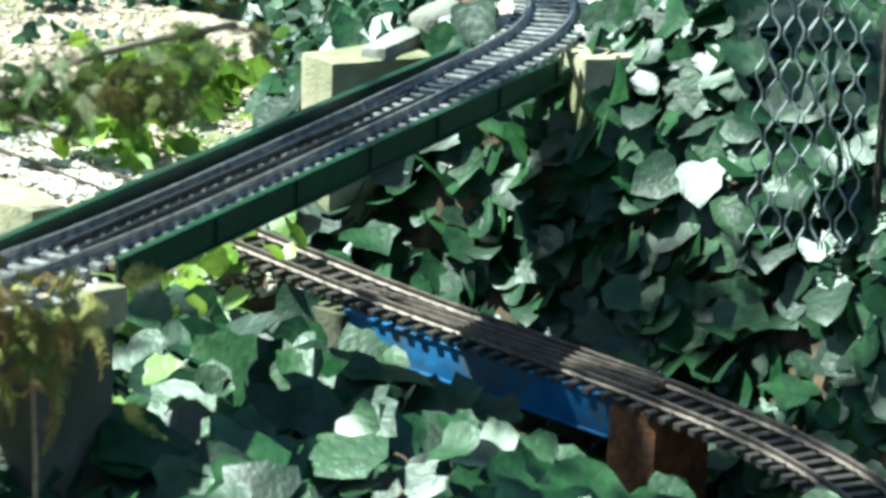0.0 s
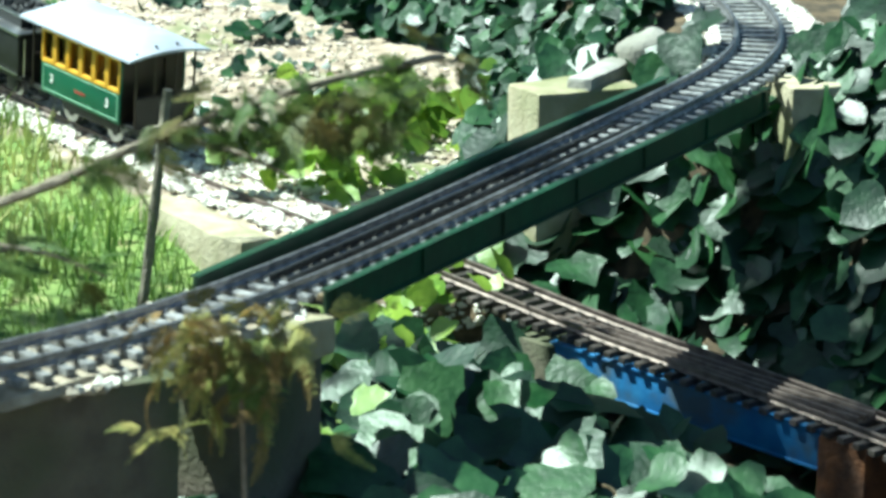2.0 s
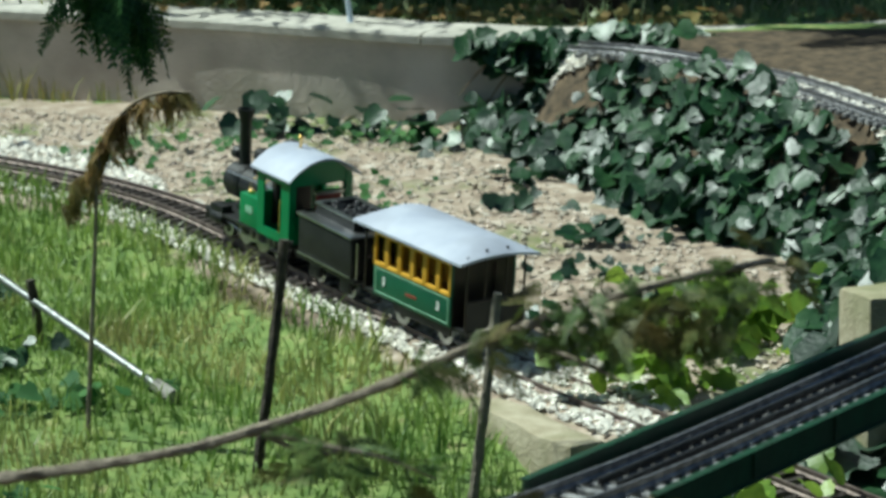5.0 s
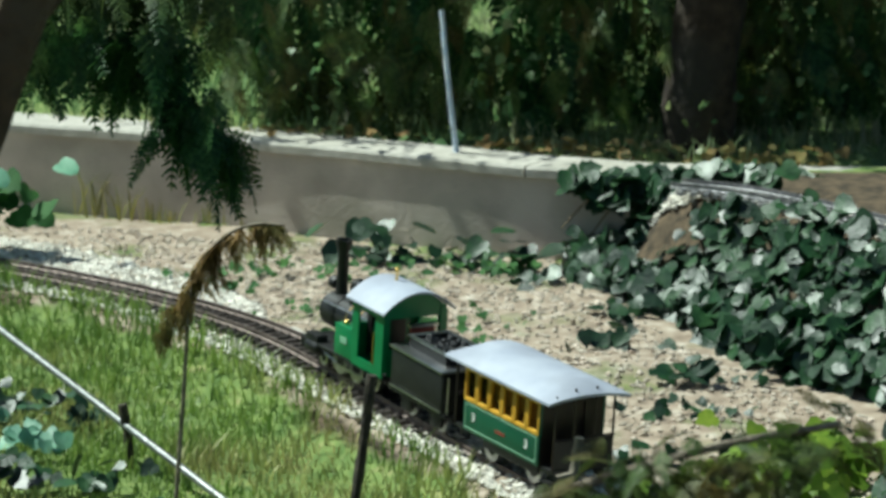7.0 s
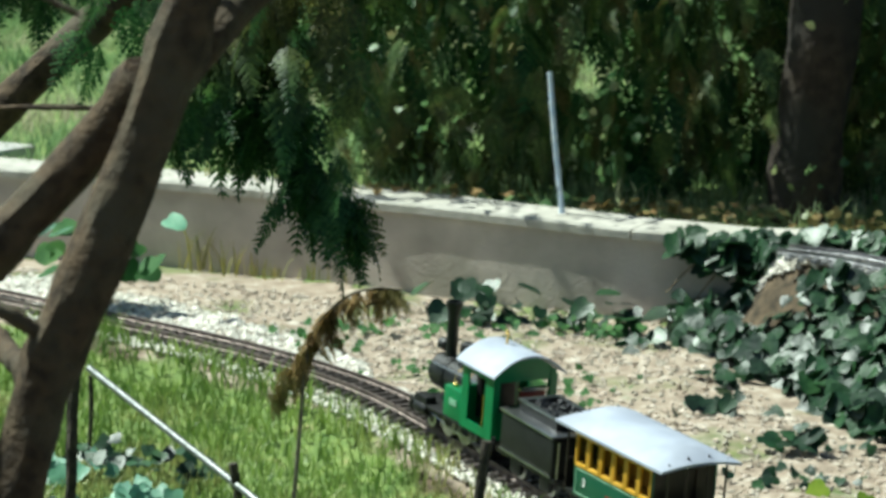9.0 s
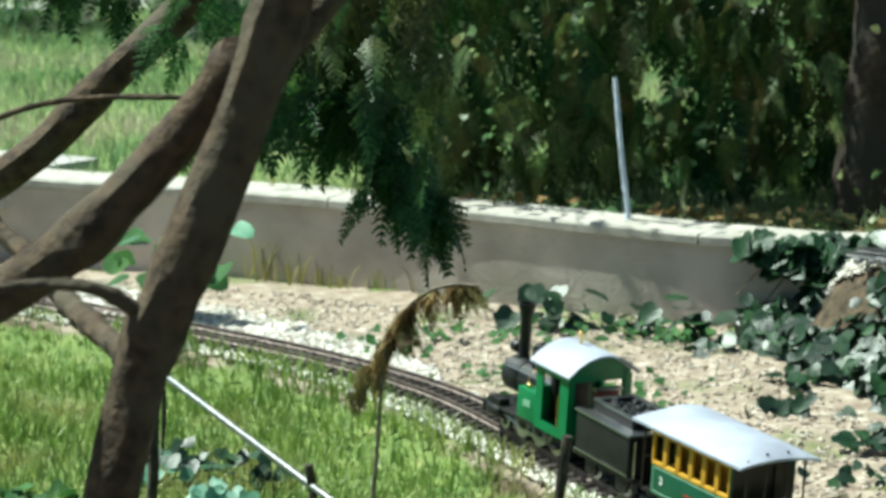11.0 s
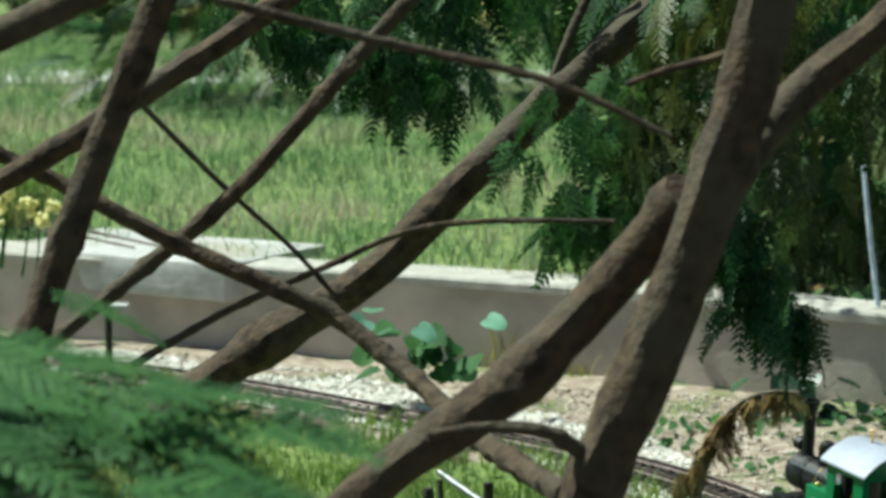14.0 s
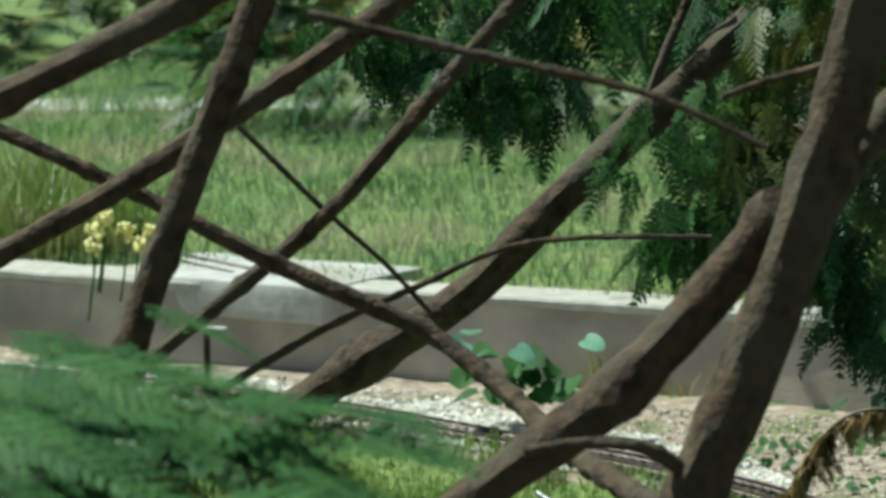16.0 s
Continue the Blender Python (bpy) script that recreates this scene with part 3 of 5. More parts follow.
def boulder(x, y, z, r, mat, label, seed):
    bm = bmesh.new()
    bmesh.ops.create_icosphere(bm, subdivisions=3, radius=r)
    for v in bm.verts:
        v.co *= 1 + 0.35 * noise.noise(v.co.normalized() * 1.3 + Vector((seed, 0, 0))) + 0.06 * noise.noise(v.co.normalized() * 5)
        v.co.z *= 0.75
    ob = part("boulder", bm, mat)
    ob.matrix_basis = pose(*hill(x, y, z), 0, 0, seed * 50)
    return tagged(ob, label, "stone")


boulder(0.72, 3.2, 0.312, 0.033, M["boulder"], "rounded grey stone beside the upper track", 1)


# ---- posts, stake, rod ----
def post(foot, top, r, mat, label, arm=False, seed=0):
    a, b = Vector(foot), Vector(top)
    mid = (a + b) / 2 + Vector((0.004, 0, 0))
    bm = bmesh.new()
    limb(bm, [a - Vector((0, 0, 0.03)), mid, b], r, r * 0.85, 0.3, 8, seed=seed)
    ob = part("garden_post", bm, mat)
    if arm:
        bm = bmesh.new()
        d = b - Vector((0, 0, 0.035))
        limb(bm, [d + Vector((-0.02, 0, -0.004)), d + Vector((0.006, 0, 0.003))], 0.0035, 0.003, 0.2, 7)
        part("cross_arm", bm, mat, ob)
    tagged(ob, label, "post", "thin garden posts")
    return ob


post((-0.068, 3.1, 0.08), (-0.022, 3.1, 0.373), 0.0062, M["post"], "thin blackened wooden post in the grass", seed=1)
post((0.128, 2.77, 0.08), (0.172, 2.75, 0.386), 0.0052, M["greypost"], "grey wooden post with a short cross arm", True, seed=2)
post((-0.314, 3.52, 0.13), (-0.32, 3.52, 0.241), 0.0065, M["post"], "short dark post holding a fallen rod", seed=4)
post((-0.534, 3.83, 0.17), (-0.53, 3.83, 0.283), 0.0035, M["post"], "thin blackened post under the end of the rod", seed=5)
post((-0.54, 3.7, 0.16), (-0.536, 3.7, 0.301), 0.008, M["post"], "short pointed dark post in the grass", seed=6)
post((-0.453, 3.0, 0.08), (-0.431, 3.0, 0.449), 0.006, M["post"], "thin dark leaning post in the grass", seed=3)
for k, (px, py, pz) in enumerate(((-0.90, 3.9, 0.32), (-0.865, 3.9, 0.345), (-0.955, 3.95, 0.35))):
    post(hill(px, py, 0.08), hill(px + 0.008, py, pz), 0.006, M["post"], "thin dark post standing in a small cluster", seed=7 + k)


def fallen_rod():
    a, b = Vector((-0.161, 3.3, 0.162)), Vector((-0.53, 3.82, 0.288))
    bm = bmesh.new()
    rod(bm, a, b, 0.0045, n=12)
    ob = part("metal_rod", bm, M["rod"])
    bm = bmesh.new()
    rod(bm, a + (a - b).normalized() * 0.022, a + (b - a).normalized() * 0.012, 0.008, n=12)
    part("end_cap", bm, M["boulder"], ob, "grey plastic end cap")
    tagged(ob, "long thin galvanised rod lying across the lawn", "rod")


fallen_rod()


def stake():
    bm = bmesh.new()
    limb(bm, [(0.074, 4.56, 0.34), (0.071, 4.56, 0.391), (0.057, 4.56, 0.502), (0.046, 4.57, 0.609)], 0.0048, 0.0038, 0.1, 8)
    ob = part("garden_stake", bm, M["stake"])
    tagged(ob, "pale blue and white leaning stake behind the wall", "stake")


stake()


def garden_path():
    """A pale gravel path far across the terrace, laid just proud of the soil."""
    c = spline([(-9, 9.6, 0), (-5, 9.9, 0), (-2.5, 10.2, 0), (0, 10.4, 0), (3, 10.3, 0)], 0.3)
    bm = bmesh.new()
    rows = []
    for i, p in enumerate(c):
        w = 0.24 + 0.05 * noise.noise(Vector((i * 0.4, 0, 0)))
        rows.append([bm.verts.new(hill(p[0], p[1] + s * w, ground_z(p[0], p[1] + s * w) + 0.006)) for s in (-1, 1)])
    for a, b in zip(rows, rows[1:]):
        bm.faces.new((a[0], b[0], b[1], a[1]))
    tagged(part("path", bm, M["slab"]), "pale gravel garden path across the terrace", "path", kind="structure")


garden_path()


def bird_table():
    t = thing("small_signal", pose(*hill(-1.28, 5.48, 0.13)), "small dark post with a pale flat top", "post")
    bm = bmesh.new()
    rod(bm, (0, 0, 0), (0, 0, 0.105), 0.006, 0.005)
    part("post", bm, M["post"], t)
    bm = bmesh.new()
    box(bm, 0, 0, 0.108, 0.06, 0.03, 0.006, 0.001)
    part("cap", bm, M["slab"], t, "pale flat cap")


bird_table()

# ---- the train ----
def at_rail(s):
    p, h, up = along(LOWER, s)
    return pose(p[0], p[1], p[2], 0, -up, h)


def wheel(parent, x, r, black=True):
    for s in (-1, 1):
        bm = bmesh.new()
        m = Matrix.Translation((x, s * GAUGE / 2 * 0.93, r)) @ Matrix.Rotation(math.radians(90), 4, "X")
        lathe(bm, [(r * 0.25, -0.004), (r * 0.82, -0.003), (r, -0.003), (r, 0.003), (r * 0.82, 0.003), (r * 0.25, 0.004)], 18, m)
        w = part("wheel", bm, M["black"], parent)
        bm = bmesh.new()
        lathe(bm, [(r * 0.84, -0.0035), (r * 1.01, -0.0035), (r * 1.01, 0.0035), (r * 0.84, 0.0035)], 18, m)
        part("tyre", bm, M["steel"], w)


def arched_roof(L, W, z, rise, thick, n=10, ends=0.0):
    """A roof arched across its width, thinning towards sloped ends."""
    bm = bmesh.new()
    xs = [-L / 2, -L / 2 + max(ends, 0.004), -L / 4, 0, L / 4, L / 2 - max(ends, 0.004), L / 2]
    rows = []
    for low in (0, thick):
        grid = []
        for x in xs:
            e = 0.35 if ends and abs(x) > L / 2 - 1e-6 else 1.0
            grid.append([bm.verts.new((x, W * (k / n - 0.5), z - low + rise * e * (1 - (2 * k / n - 1) ** 2))) for k in range(n + 1)])
        rows.append(grid)
    for g, flip in ((rows[0], 0), (rows[1], 1)):
        for a, b in zip(g, g[1:]):
            for k in range(n):
                f = (a[k], b[k], b[k + 1], a[k + 1])
                bm.faces.new(f[::-1] if flip else f)
    top, bot = rows
    for k in range(n):
        bm.faces.new((top[0][k], top[0][k + 1], bot[0][k + 1], bot[0][k]))
        bm.faces.new((top[-1][k + 1], top[-1][k], bot[-1][k], bot[-1][k + 1]))
    for i in range(len(xs) - 1):
        bm.faces.new((top[i][0], bot[i][0], bot[i + 1][0], top[i + 1][0]))
        bm.faces.new((top[i + 1][n], bot[i + 1][n], bot[i][n], top[i][n]))
    return bm


def coach(m):
    t = thing("passenger_coach", m, "dark green model tram coach with yellow window frames", "model coach")
    BL, BW, z0, zw, z1 = 0.150, 0.084, 0.031, 0.066, 0.113
    bm = arched_roof(0.212, 0.108, 0.112, 0.016, 0.003, 12, 0.022)
    part("roof", bm, M["roofgrey"], t, "pale grey arched roof")
    for s in (-1, 1):
        bm = bmesh.new()
        box(bm, 0, s * BW / 2, (z0 + zw) / 2, BL, 0.003, zw - z0, 0.0006)
        side_p = part("side_panel", bm, M["coachgreen"], t)
        y = s * (BW / 2 + 0.0018)
        for zz in (z0 + 0.004, zw - 0.003):
            bm = bmesh.new()
            box(bm, 0, y, zz, BL - 0.008, 0.0006, 0.0012)
            part("lining", bm, M["line"], side_p)
        for xx in (-BL / 2 + 0.004, BL / 2 - 0.004):
            bm = bmesh.new()
            box(bm, xx, y, (z0 + zw) / 2 + 0.0005, 0.0012, 0.0006, zw - z0 - 0.007)
            part("lining", bm, M["line"], side_p)
        for xx in (-0.052, 0.054):
            digit = bpy.data.curves.new("number", "FONT")
            digit.body, digit.size, digit.align_x, digit.extrude, digit.offset = "3", 0.0135, "CENTER", 0.0002, 0.00035
            digit.materials.append(M["white"])
            ob = new("number", digit)
            ob.parent = side_p
            ob.matrix_basis = pose(xx, y + s * 0.0004, 0.0455, 90, 0, 0 if s < 0 else 180)
            ob["label"] = "white painted number 3"
        bm = bmesh.new()
        box(bm, 0, y, 0.047, 0.02, 0.0005, 0.003)
        part("crest_bar", bm, M["red"], side_p)
        bm = bmesh.new()
        box(bm, 0, s * BW / 2, 0.1085, BL, 0.003, 0.009)
        fascia = part("fascia", bm, M["coachgreen"], t)
        for k in range(9):
            bm = bmesh.new()
            box(bm, -0.044 + k * 0.011, y, 0.1085, 0.0065, 0.0005, 0.0025)
            part("lettering_bar", bm, M["yellow"], fascia)
        for k in range(6):
            x = -BL / 2 + (k + 0.5) * BL / 6
            w = BL / 6
            win = None
            for (bx, bz, sx, sz) in ((x - w / 2 + 0.002, 0.085, 0.003, 0.038), (x + w / 2 - 0.002, 0.085, 0.003, 0.038), (x, 0.1025, w - 0.006, 0.003), (x, 0.0680, w - 0.004, 0.0045)):
                bm = bmesh.new()
                box(bm, bx, s * (BW / 2 + 0.0004), bz, sx, 0.004, sz, 0.0005)
                if win is None:
                    win = part("window", bm, M["yellow"], t, "yellow window frame")
                else:
                    part("frame_bar", bm, M["yellow"], win)
            bm = bmesh.new()
            box(bm, x, s * (BW / 2 - 0.001), 0.086, w - 0.006, 0.0006, 0.032)
            part("pane", bm, M["glass"], win)
        for k in range(7):
            bm = bmesh.new()
            box(bm, -BL / 2 + k * BL / 6, s * BW / 2 * 0.999, 0.085, 0.0022, 0.0026, 0.038)
            part("pillar", bm, M["coachgreen"], t)
    bm = bmesh.new()
    box(bm, 0, 0, 0.030, BL + 0.052, BW * 0.94, 0.005, 0.001)
    part("floor", bm, M["black"], t)
    for s in (-1, 1):
        bm = bmesh.new()
        box(bm, 0, s * 0.020, 0.05, BL - 0.01, 0.018, 0.03, 0.002)
        part("bench", bm, M["amber"], t, "varnished wooden bench")
        bm = bmesh.new()
        box(bm, 0, s * 0.010, 0.078, BL - 0.012, 0.002, 0.045)
        part("bench_back", bm, M["amber"], t)
    for e in (-1, 1):
        bm = bmesh.new()
        for yy in (-0.029, 0.029):
            box(bm, e * (BL / 2 - 0.0015), yy, 0.071, 0.003, 0.024, 0.08)
        box(bm, e * (BL / 2 - 0.0015), 0, 0.105, 0.003, 0.034, 0.012)
        box(bm, e * (BL / 2 - 0.004), 0, 0.066, 0.002, 0.034, 0.068)
        part("end_wall", bm, M["brown"], t, "dark brown end wall with door")
        for yy in (-0.039, -0.014, 0.014, 0.039):
            bm = bmesh.new()
            rod(bm, (e * 0.098, yy, 0.03), (e * 0.098, yy, 0.112 + 0.012 * (1 - (yy / 0.05) ** 2)), 0.0014, n=8)
            part("platform_post", bm, M["brown"], t)
        bm = bmesh.new()
        box(bm, e * 0.0985, 0, 0.047, 0.0015, 0.076, 0.034)
        part("platform_screen", bm, M["black"], t)
        bm = bmesh.new()
        rod(bm, (e * 0.0985, -0.039, 0.066), (e * 0.0985, 0.039, 0.066), 0.0016, n=8)
        part("handrail", bm, M["brown"], t)
        for yy in (-0.036, 0.036):
            bm = bmesh.new()
            box(bm, e * 0.088, yy, 0.017, 0.018, 0.012, 0.002)
            box(bm, e * 0.088, yy * 0.86, 0.023, 0.018, 0.002, 0.014)
            part("step", bm, M["black"], t)
        bm = bmesh.new()
        rod(bm, (e * 0.1, 0, 0.022), (e * 0.118, 0, 0.022), 0.003, n=10)
        part("coupler", bm, M["steel"], t)
    bm = bmesh.new()
    box(bm, 0, -0.027, 0.02, 0.11, 0.003, 0.014, 0.001)
    box(bm, 0, 0.027, 0.02, 0.11, 0.003, 0.014, 0.001)
    part("underframe", bm, M["black"], t)
    for x in (-0.042, 0.042):
        wheel(t, x, 0.0145)


def tender(m):
    t = thing("coal_tender", m, "black model tender with a raised grey-edged coal bunker", "model tender")
    bm = bmesh.new()
    box(bm, 0, 0, 0.055, 0.118, 0.084, 0.048, 0.003)
    part("tank", bm, M["black"], t)
    # pale metal puts the light on the black tank's top into its colour
    bm = bmesh.new()
    box(bm, 0, 0, 0.0805, 0.122, 0.089, 0.003, 0.001)
    part("tank_top", bm, M["steel"], t, "pale metal tank top coloured as if sunlit")
    bm = bmesh.new()
    for y in (-0.026, 0.026):
        box(bm, 0.002, y, 0.088, 0.085, 0.003, 0.012)
    for x in (-0.04, 0.044):
        box(bm, x, 0, 0.088, 0.003, 0.052, 0.012)
    bunker = part("bunker", bm, M["black"], t)
    bm = bmesh.new()
    for y in (-0.026, 0.026):
        box(bm, 0.002, y, 0.095, 0.09, 0.006, 0.002, 0.0005)
    for x in (-0.04, 0.044):
        box(bm, x, 0, 0.0952, 0.006, 0.05, 0.002, 0.0005)
    part("bunker_rim", bm, M["steel"], bunker)
    bm = bmesh.new()
    rnd = random.Random(5)
    for k in range(70):
        r = bmesh.ops.create_icosphere(bm, subdivisions=1, radius=rnd.uniform(0.003, 0.0055))
        o = Vector((rnd.uniform(-0.034, 0.04), rnd.uniform(-0.021, 0.021), 0.086 + rnd.uniform(0, 0.007)))
        for v in r["verts"]:
            v.co = v.co * rnd.uniform(0.75, 1.2) + o
    tagged(part("coal", bm, M["coal"], bunker), "heap of black coal lumps", kind="stuff")
    bm = bmesh.new()
    lathe(bm, [(0.006, 0.082), (0.006, 0.09), (0.0075, 0.0905), (0.0075, 0.093), (0.002, 0.095)], 12, Matrix.Translation((-0.049, 0, 0)))
    part("filler_cap", bm, M["brass"], t)
    bm = bmesh.new()
    box(bm, 0, 0, 0.0285, 0.128, 0.080, 0.006, 0.001)
    f = part("frame", bm, M["black"], t)
    for s in (-1, 1):
        bm = bmesh.new()
        box(bm, 0, s * 0.0425, 0.033, 0.118, 0.001, 0.0018)
        part("lining", bm, M["steel"], f)
    for s in (-1, 1):
        for x in (-0.034, 0.034):
            bm = bmesh.new()
            box(bm, x, s * 0.031, 0.016, 0.022, 0.006, 0.018, 0.002)
            part("axle_box", bm, M["black"], t)
        bm = bmesh.new()
        rod(bm, (-0.063, s * 0.036, 0.03), (-0.063, s * 0.036, 0.075), 0.001, n=8)
        part("grab_rail", bm, M["steel"], t)
    for x in (-0.034, 0.034):
        wheel(t, x, 0.0125)
    bm = bmesh.new()
    rod(bm, (-0.064, 0, 0.022), (-0.080, 0, 0.022), 0.003, n=10)
    part("coupler", bm, M["steel"], t)


def locomotive(m):
    t = thing("steam_locomotive", m, "bright green model steam locomotive with pale grey roof", "model locomotive")
    # boiler and smokebox
    along_x = Matrix.Rotation(math.radians(90), 4, "Y")
    bm = bmesh.new()
    lathe(bm, [(0.021, 0), (0.021, 0.075), (0.0225, 0.0755), (0.0225, 0.08), (0.021, 0.0805), (0.021, 0.083)], 24, Matrix.Translation((0.005, 0, 0.066)) @ along_x)
    boiler = part("boiler", bm, M["black"], t)
    bm = bmesh.new()
    lathe(bm, [(0.0228, 0), (0.0228, 0.026), (0.0205, 0.028), (0.014, 0.030), (0.004, 0.031)], 24, Matrix.Translation((0.086, 0, 0.066)) @ along_x)
    part("smokebox", bm, M["black"], t)
    for x in (0.025, 0.05):
        bm = bmesh.new()
        lathe(bm, [(0.0213, 0), (0.0213, 0.002)], 24, Matrix.Translation((x, 0, 0.066)) @ along_x)
        part("boiler_band", bm, M["brass"], boiler)
    bm = bmesh.new()
    lathe(bm, [(0.0095, 0.08), (0.0075, 0.092), (0.0072, 0.14), (0.0105, 0.152), (0.0105, 0.157), (0.0085, 0.157), (0.0065, 0.145)], 18, Matrix.Translation((0.098, 0, 0)))
    part("chimney", bm, M["black"], t)
    bm = bmesh.new()
    lathe(bm, [(0.011, 0.08), (0.0105, 0.104), (0.011, 0.106), (0.009, 0.113), (0.004, 0.116)], 18, Matrix.Translation((0.058, 0, 0)))
    part("steam_dome", bm, M["black"], t)
    bm = bmesh.new()
    lathe(bm, [(0.004, 0.086), (0.003, 0.095), (0.0045, 0.1), (0.0035, 0.108), (0.001, 0.112)], 12, Matrix.Translation((0.028, 0, 0)))
    part("safety_valve", bm, M["brass"], t)
    bm = bmesh.new()
    lathe(bm, [(0.007, 0), (0.008, 0.002), (0.008, 0.012), (0.0065, 0.013)], 16, Matrix.Translation((0.108, 0, 0.098)) @ along_x)
    part("headlamp", bm, M["black"], t)
    # side tanks
    for s in (-1, 1):
        bm = bmesh.new()
        box(bm, 0.016, s * 0.034, 0.053, 0.042, 0.018, 0.038, 0.0015)
        tank = part("side_tank", bm, M["locogreen"], t)
        bm = bmesh.new()
        box(bm, 0.014, s * 0.0436, 0.055, 0.016, 0.0007, 0.008)
        part("number_plate", bm, M["line"], tank, "pale plate with unreadable lettering")
        bm = bmesh.new()
        lathe(bm, [(0.004, 0.072), (0.004, 0.076), (0.0015, 0.078)], 12, Matrix.Translation((0.024, s * 0.034, 0)))
        part("tank_cap", bm, M["brass"], tank)
        bm = bmesh.new()
        rod(bm, (-0.01, s * 0.023, 0.083), (0.1, s * 0.023, 0.08), 0.0011, n=8)
        part("handrail", bm, M["steel"], boiler)
    # cab: side with doorway, front and rear sheets, arched roof
    for s in (-1, 1):
        bm = bmesh.new()
        y = s * 0.043
        box(bm, -0.0695, y, 0.072, 0.019, 0.0025, 0.078)
        box(bm, -0.0135, y, 0.072, 0.015, 0.0025, 0.078)
        box(bm, -0.0405, y, 0.0385, 0.039, 0.0025, 0.011)
        box(bm, -0.0405, y, 0.1075, 0.039, 0.0025, 0.007)
        part("cab_side", bm, M["locogreen"], t)
        bm = bmesh.new()
        rod(bm, (-0.0585, y + s * 0.002, 0.045), (-0.0585, y + s * 0.002, 0.085), 0.0009, n=8)
        part("grab_rail", bm, M["brass"], t)
    for x, low in ((-0.008, 0.033), (-0.0775, 0.033)):
        bm = bmesh.new()
        for yy in (-0.0385, 0.0385):
            box(bm, x, yy, 0.078, 0.0025, 0.0075, 0.078)
        n = 10
        rows = []
        for k in range(n + 1):
            yy = 0.086 * (k / n - 0.5)
            rows.append((bm.verts.new((x, yy, 0.104)), bm.verts.new((x, yy, 0.113 + 0.021 * (1 - (2 * k / n - 1) ** 2)))))
        for a, b in zip(rows, rows[1:]):
            bm.faces.new((a[0], b[0], b[1], a[1]))
        box(bm, x, 0, 0.05 if x < -0.05 else 0.058, 0.0025, 0.072, 0.034 if x < -0.05 else 0.05)
        part("cab_sheet", bm, M["locogreen"], t)
    bm = arched_roof(0.090, 0.100, 0.1145, 0.023, 0.0025, 14)
    for v in bm.verts:
        v.co.x -= 0.043
    part("cab_roof", bm, M["roofgrey"], t, "pale grey arched cab roof")
    bm = bmesh.new()
    lathe(bm, [(0.002, 0.136), (0.0016, 0.146), (0.0028, 0.148), (0.0028, 0.152), (0.001, 0.154)], 12, Matrix.Translation((-0.03, 0, 0)))
    part("whistle", bm, M["brass"], t, "small brass whistle")
    bm = bmesh.new()
    box(bm, -0.012, 0, 0.073, 0.012, 0.05, 0.06, 0.003)
    box(bm, -0.021, 0.01, 0.09, 0.008, 0.012, 0.014, 0.001)
    part("backhead", bm, M["black"], t)
    bm = bmesh.new()
    box(bm, -0.079, -0.010, 0.082, 0.004, 0.034, 0.022, 0.001)
    part("cab_crate", bm, M["red"], t, "dull red panel behind the cab")
    bm = bmesh.new()
    box(bm, -0.08, -0.010, 0.0945, 0.008, 0.038, 0.003)
    part("cab_shelf", bm, M["steel"], t)
    # frames, running plate, cylinders, wheels
    bm = bmesh.new()
    box(bm, 0.018, 0, 0.0315, 0.198, 0.086, 0.004, 0.001)
    part("running_plate", bm, M["black"], t)
    bm = bmesh.new()
    box(bm, 0.015, -0.015, 0.022, 0.18, 0.003, 0.02)
    box(bm, 0.015, 0.015, 0.022, 0.18, 0.003, 0.02)
    part("frame", bm, M["black"], t)
    bm = bmesh.new()
    box(bm, 0.118, 0, 0.026, 0.005, 0.084, 0.017, 0.001)
    part("buffer_beam", bm, M["black"], t)
    for s in (-1, 1):
        bm = bmesh.new()
        lathe(bm, [(0.008, 0), (0.0095, 0.002), (0.0095, 0.028), (0.008, 0.03)], 16, Matrix.Translation((0.078, s * 0.036, 0.026)) @ along_x)
        box(bm, 0.093, s * 0.035, 0.036, 0.028, 0.015, 0.012, 0.001)
        cyl = part("cylinder", bm, M["black"], t)
        bm = bmesh.new()
        rod(bm, (0.078, s * 0.036, 0.024), (0.04, s * 0.036, 0.02), 0.0014, n=8)
        part("piston_rod", bm, M["steel"], cyl)
        bm = bmesh.new()
        box(bm, 0.012, s * 0.031, 0.0135, 0.085, 0.002, 0.004, 0.0005)
        part("side_rod", bm, M["steel"], t)
        bm = bmesh.new()
        rod(bm, (0.119, s * 0.028, 0.026), (0.128, s * 0.028, 0.026), 0.0045, n=12)
        part("buffer", bm, M["black"], t)
        bm = bmesh.new()
        box(bm, -0.042, s * 0.037, 0.017, 0.022, 0.01, 0.002)
        box(bm, -0.042, s * 0.033, 0.024, 0.02, 0.002, 0.014)
        part("cab_step", bm, M["black"], t)
    for x in (-0.028, 0.012, 0.052):
        wheel(t, x, 0.0175)
    wheel(t, 0.092, 0.0105)


TRAIN = 1.865
coach(at_rail(TRAIN))
tender(at_rail(TRAIN + 0.186))
locomotive(at_rail(TRAIN + 0.186 + 0.158))

# ---- ivy ----
LEAF = [(0, 0.0, 0), (0.20, -0.08, 0), (0.42, -0.02, 0.5), (0.52, 0.22, 0.8), (0.43, 0.38, 0.3), (0.40, 0.62, 0.7), (0.26, 0.76, 0.2), (0.0, 1.02, 0.9),
        (-0.26, 0.76, 0.2), (-0.40, 0.62, 0.7), (-0.43, 0.38, 0.3), (-0.52, 0.22, 0.8), (-0.42, -0.02, 0.5), (-0.20, -0.08, 0)]


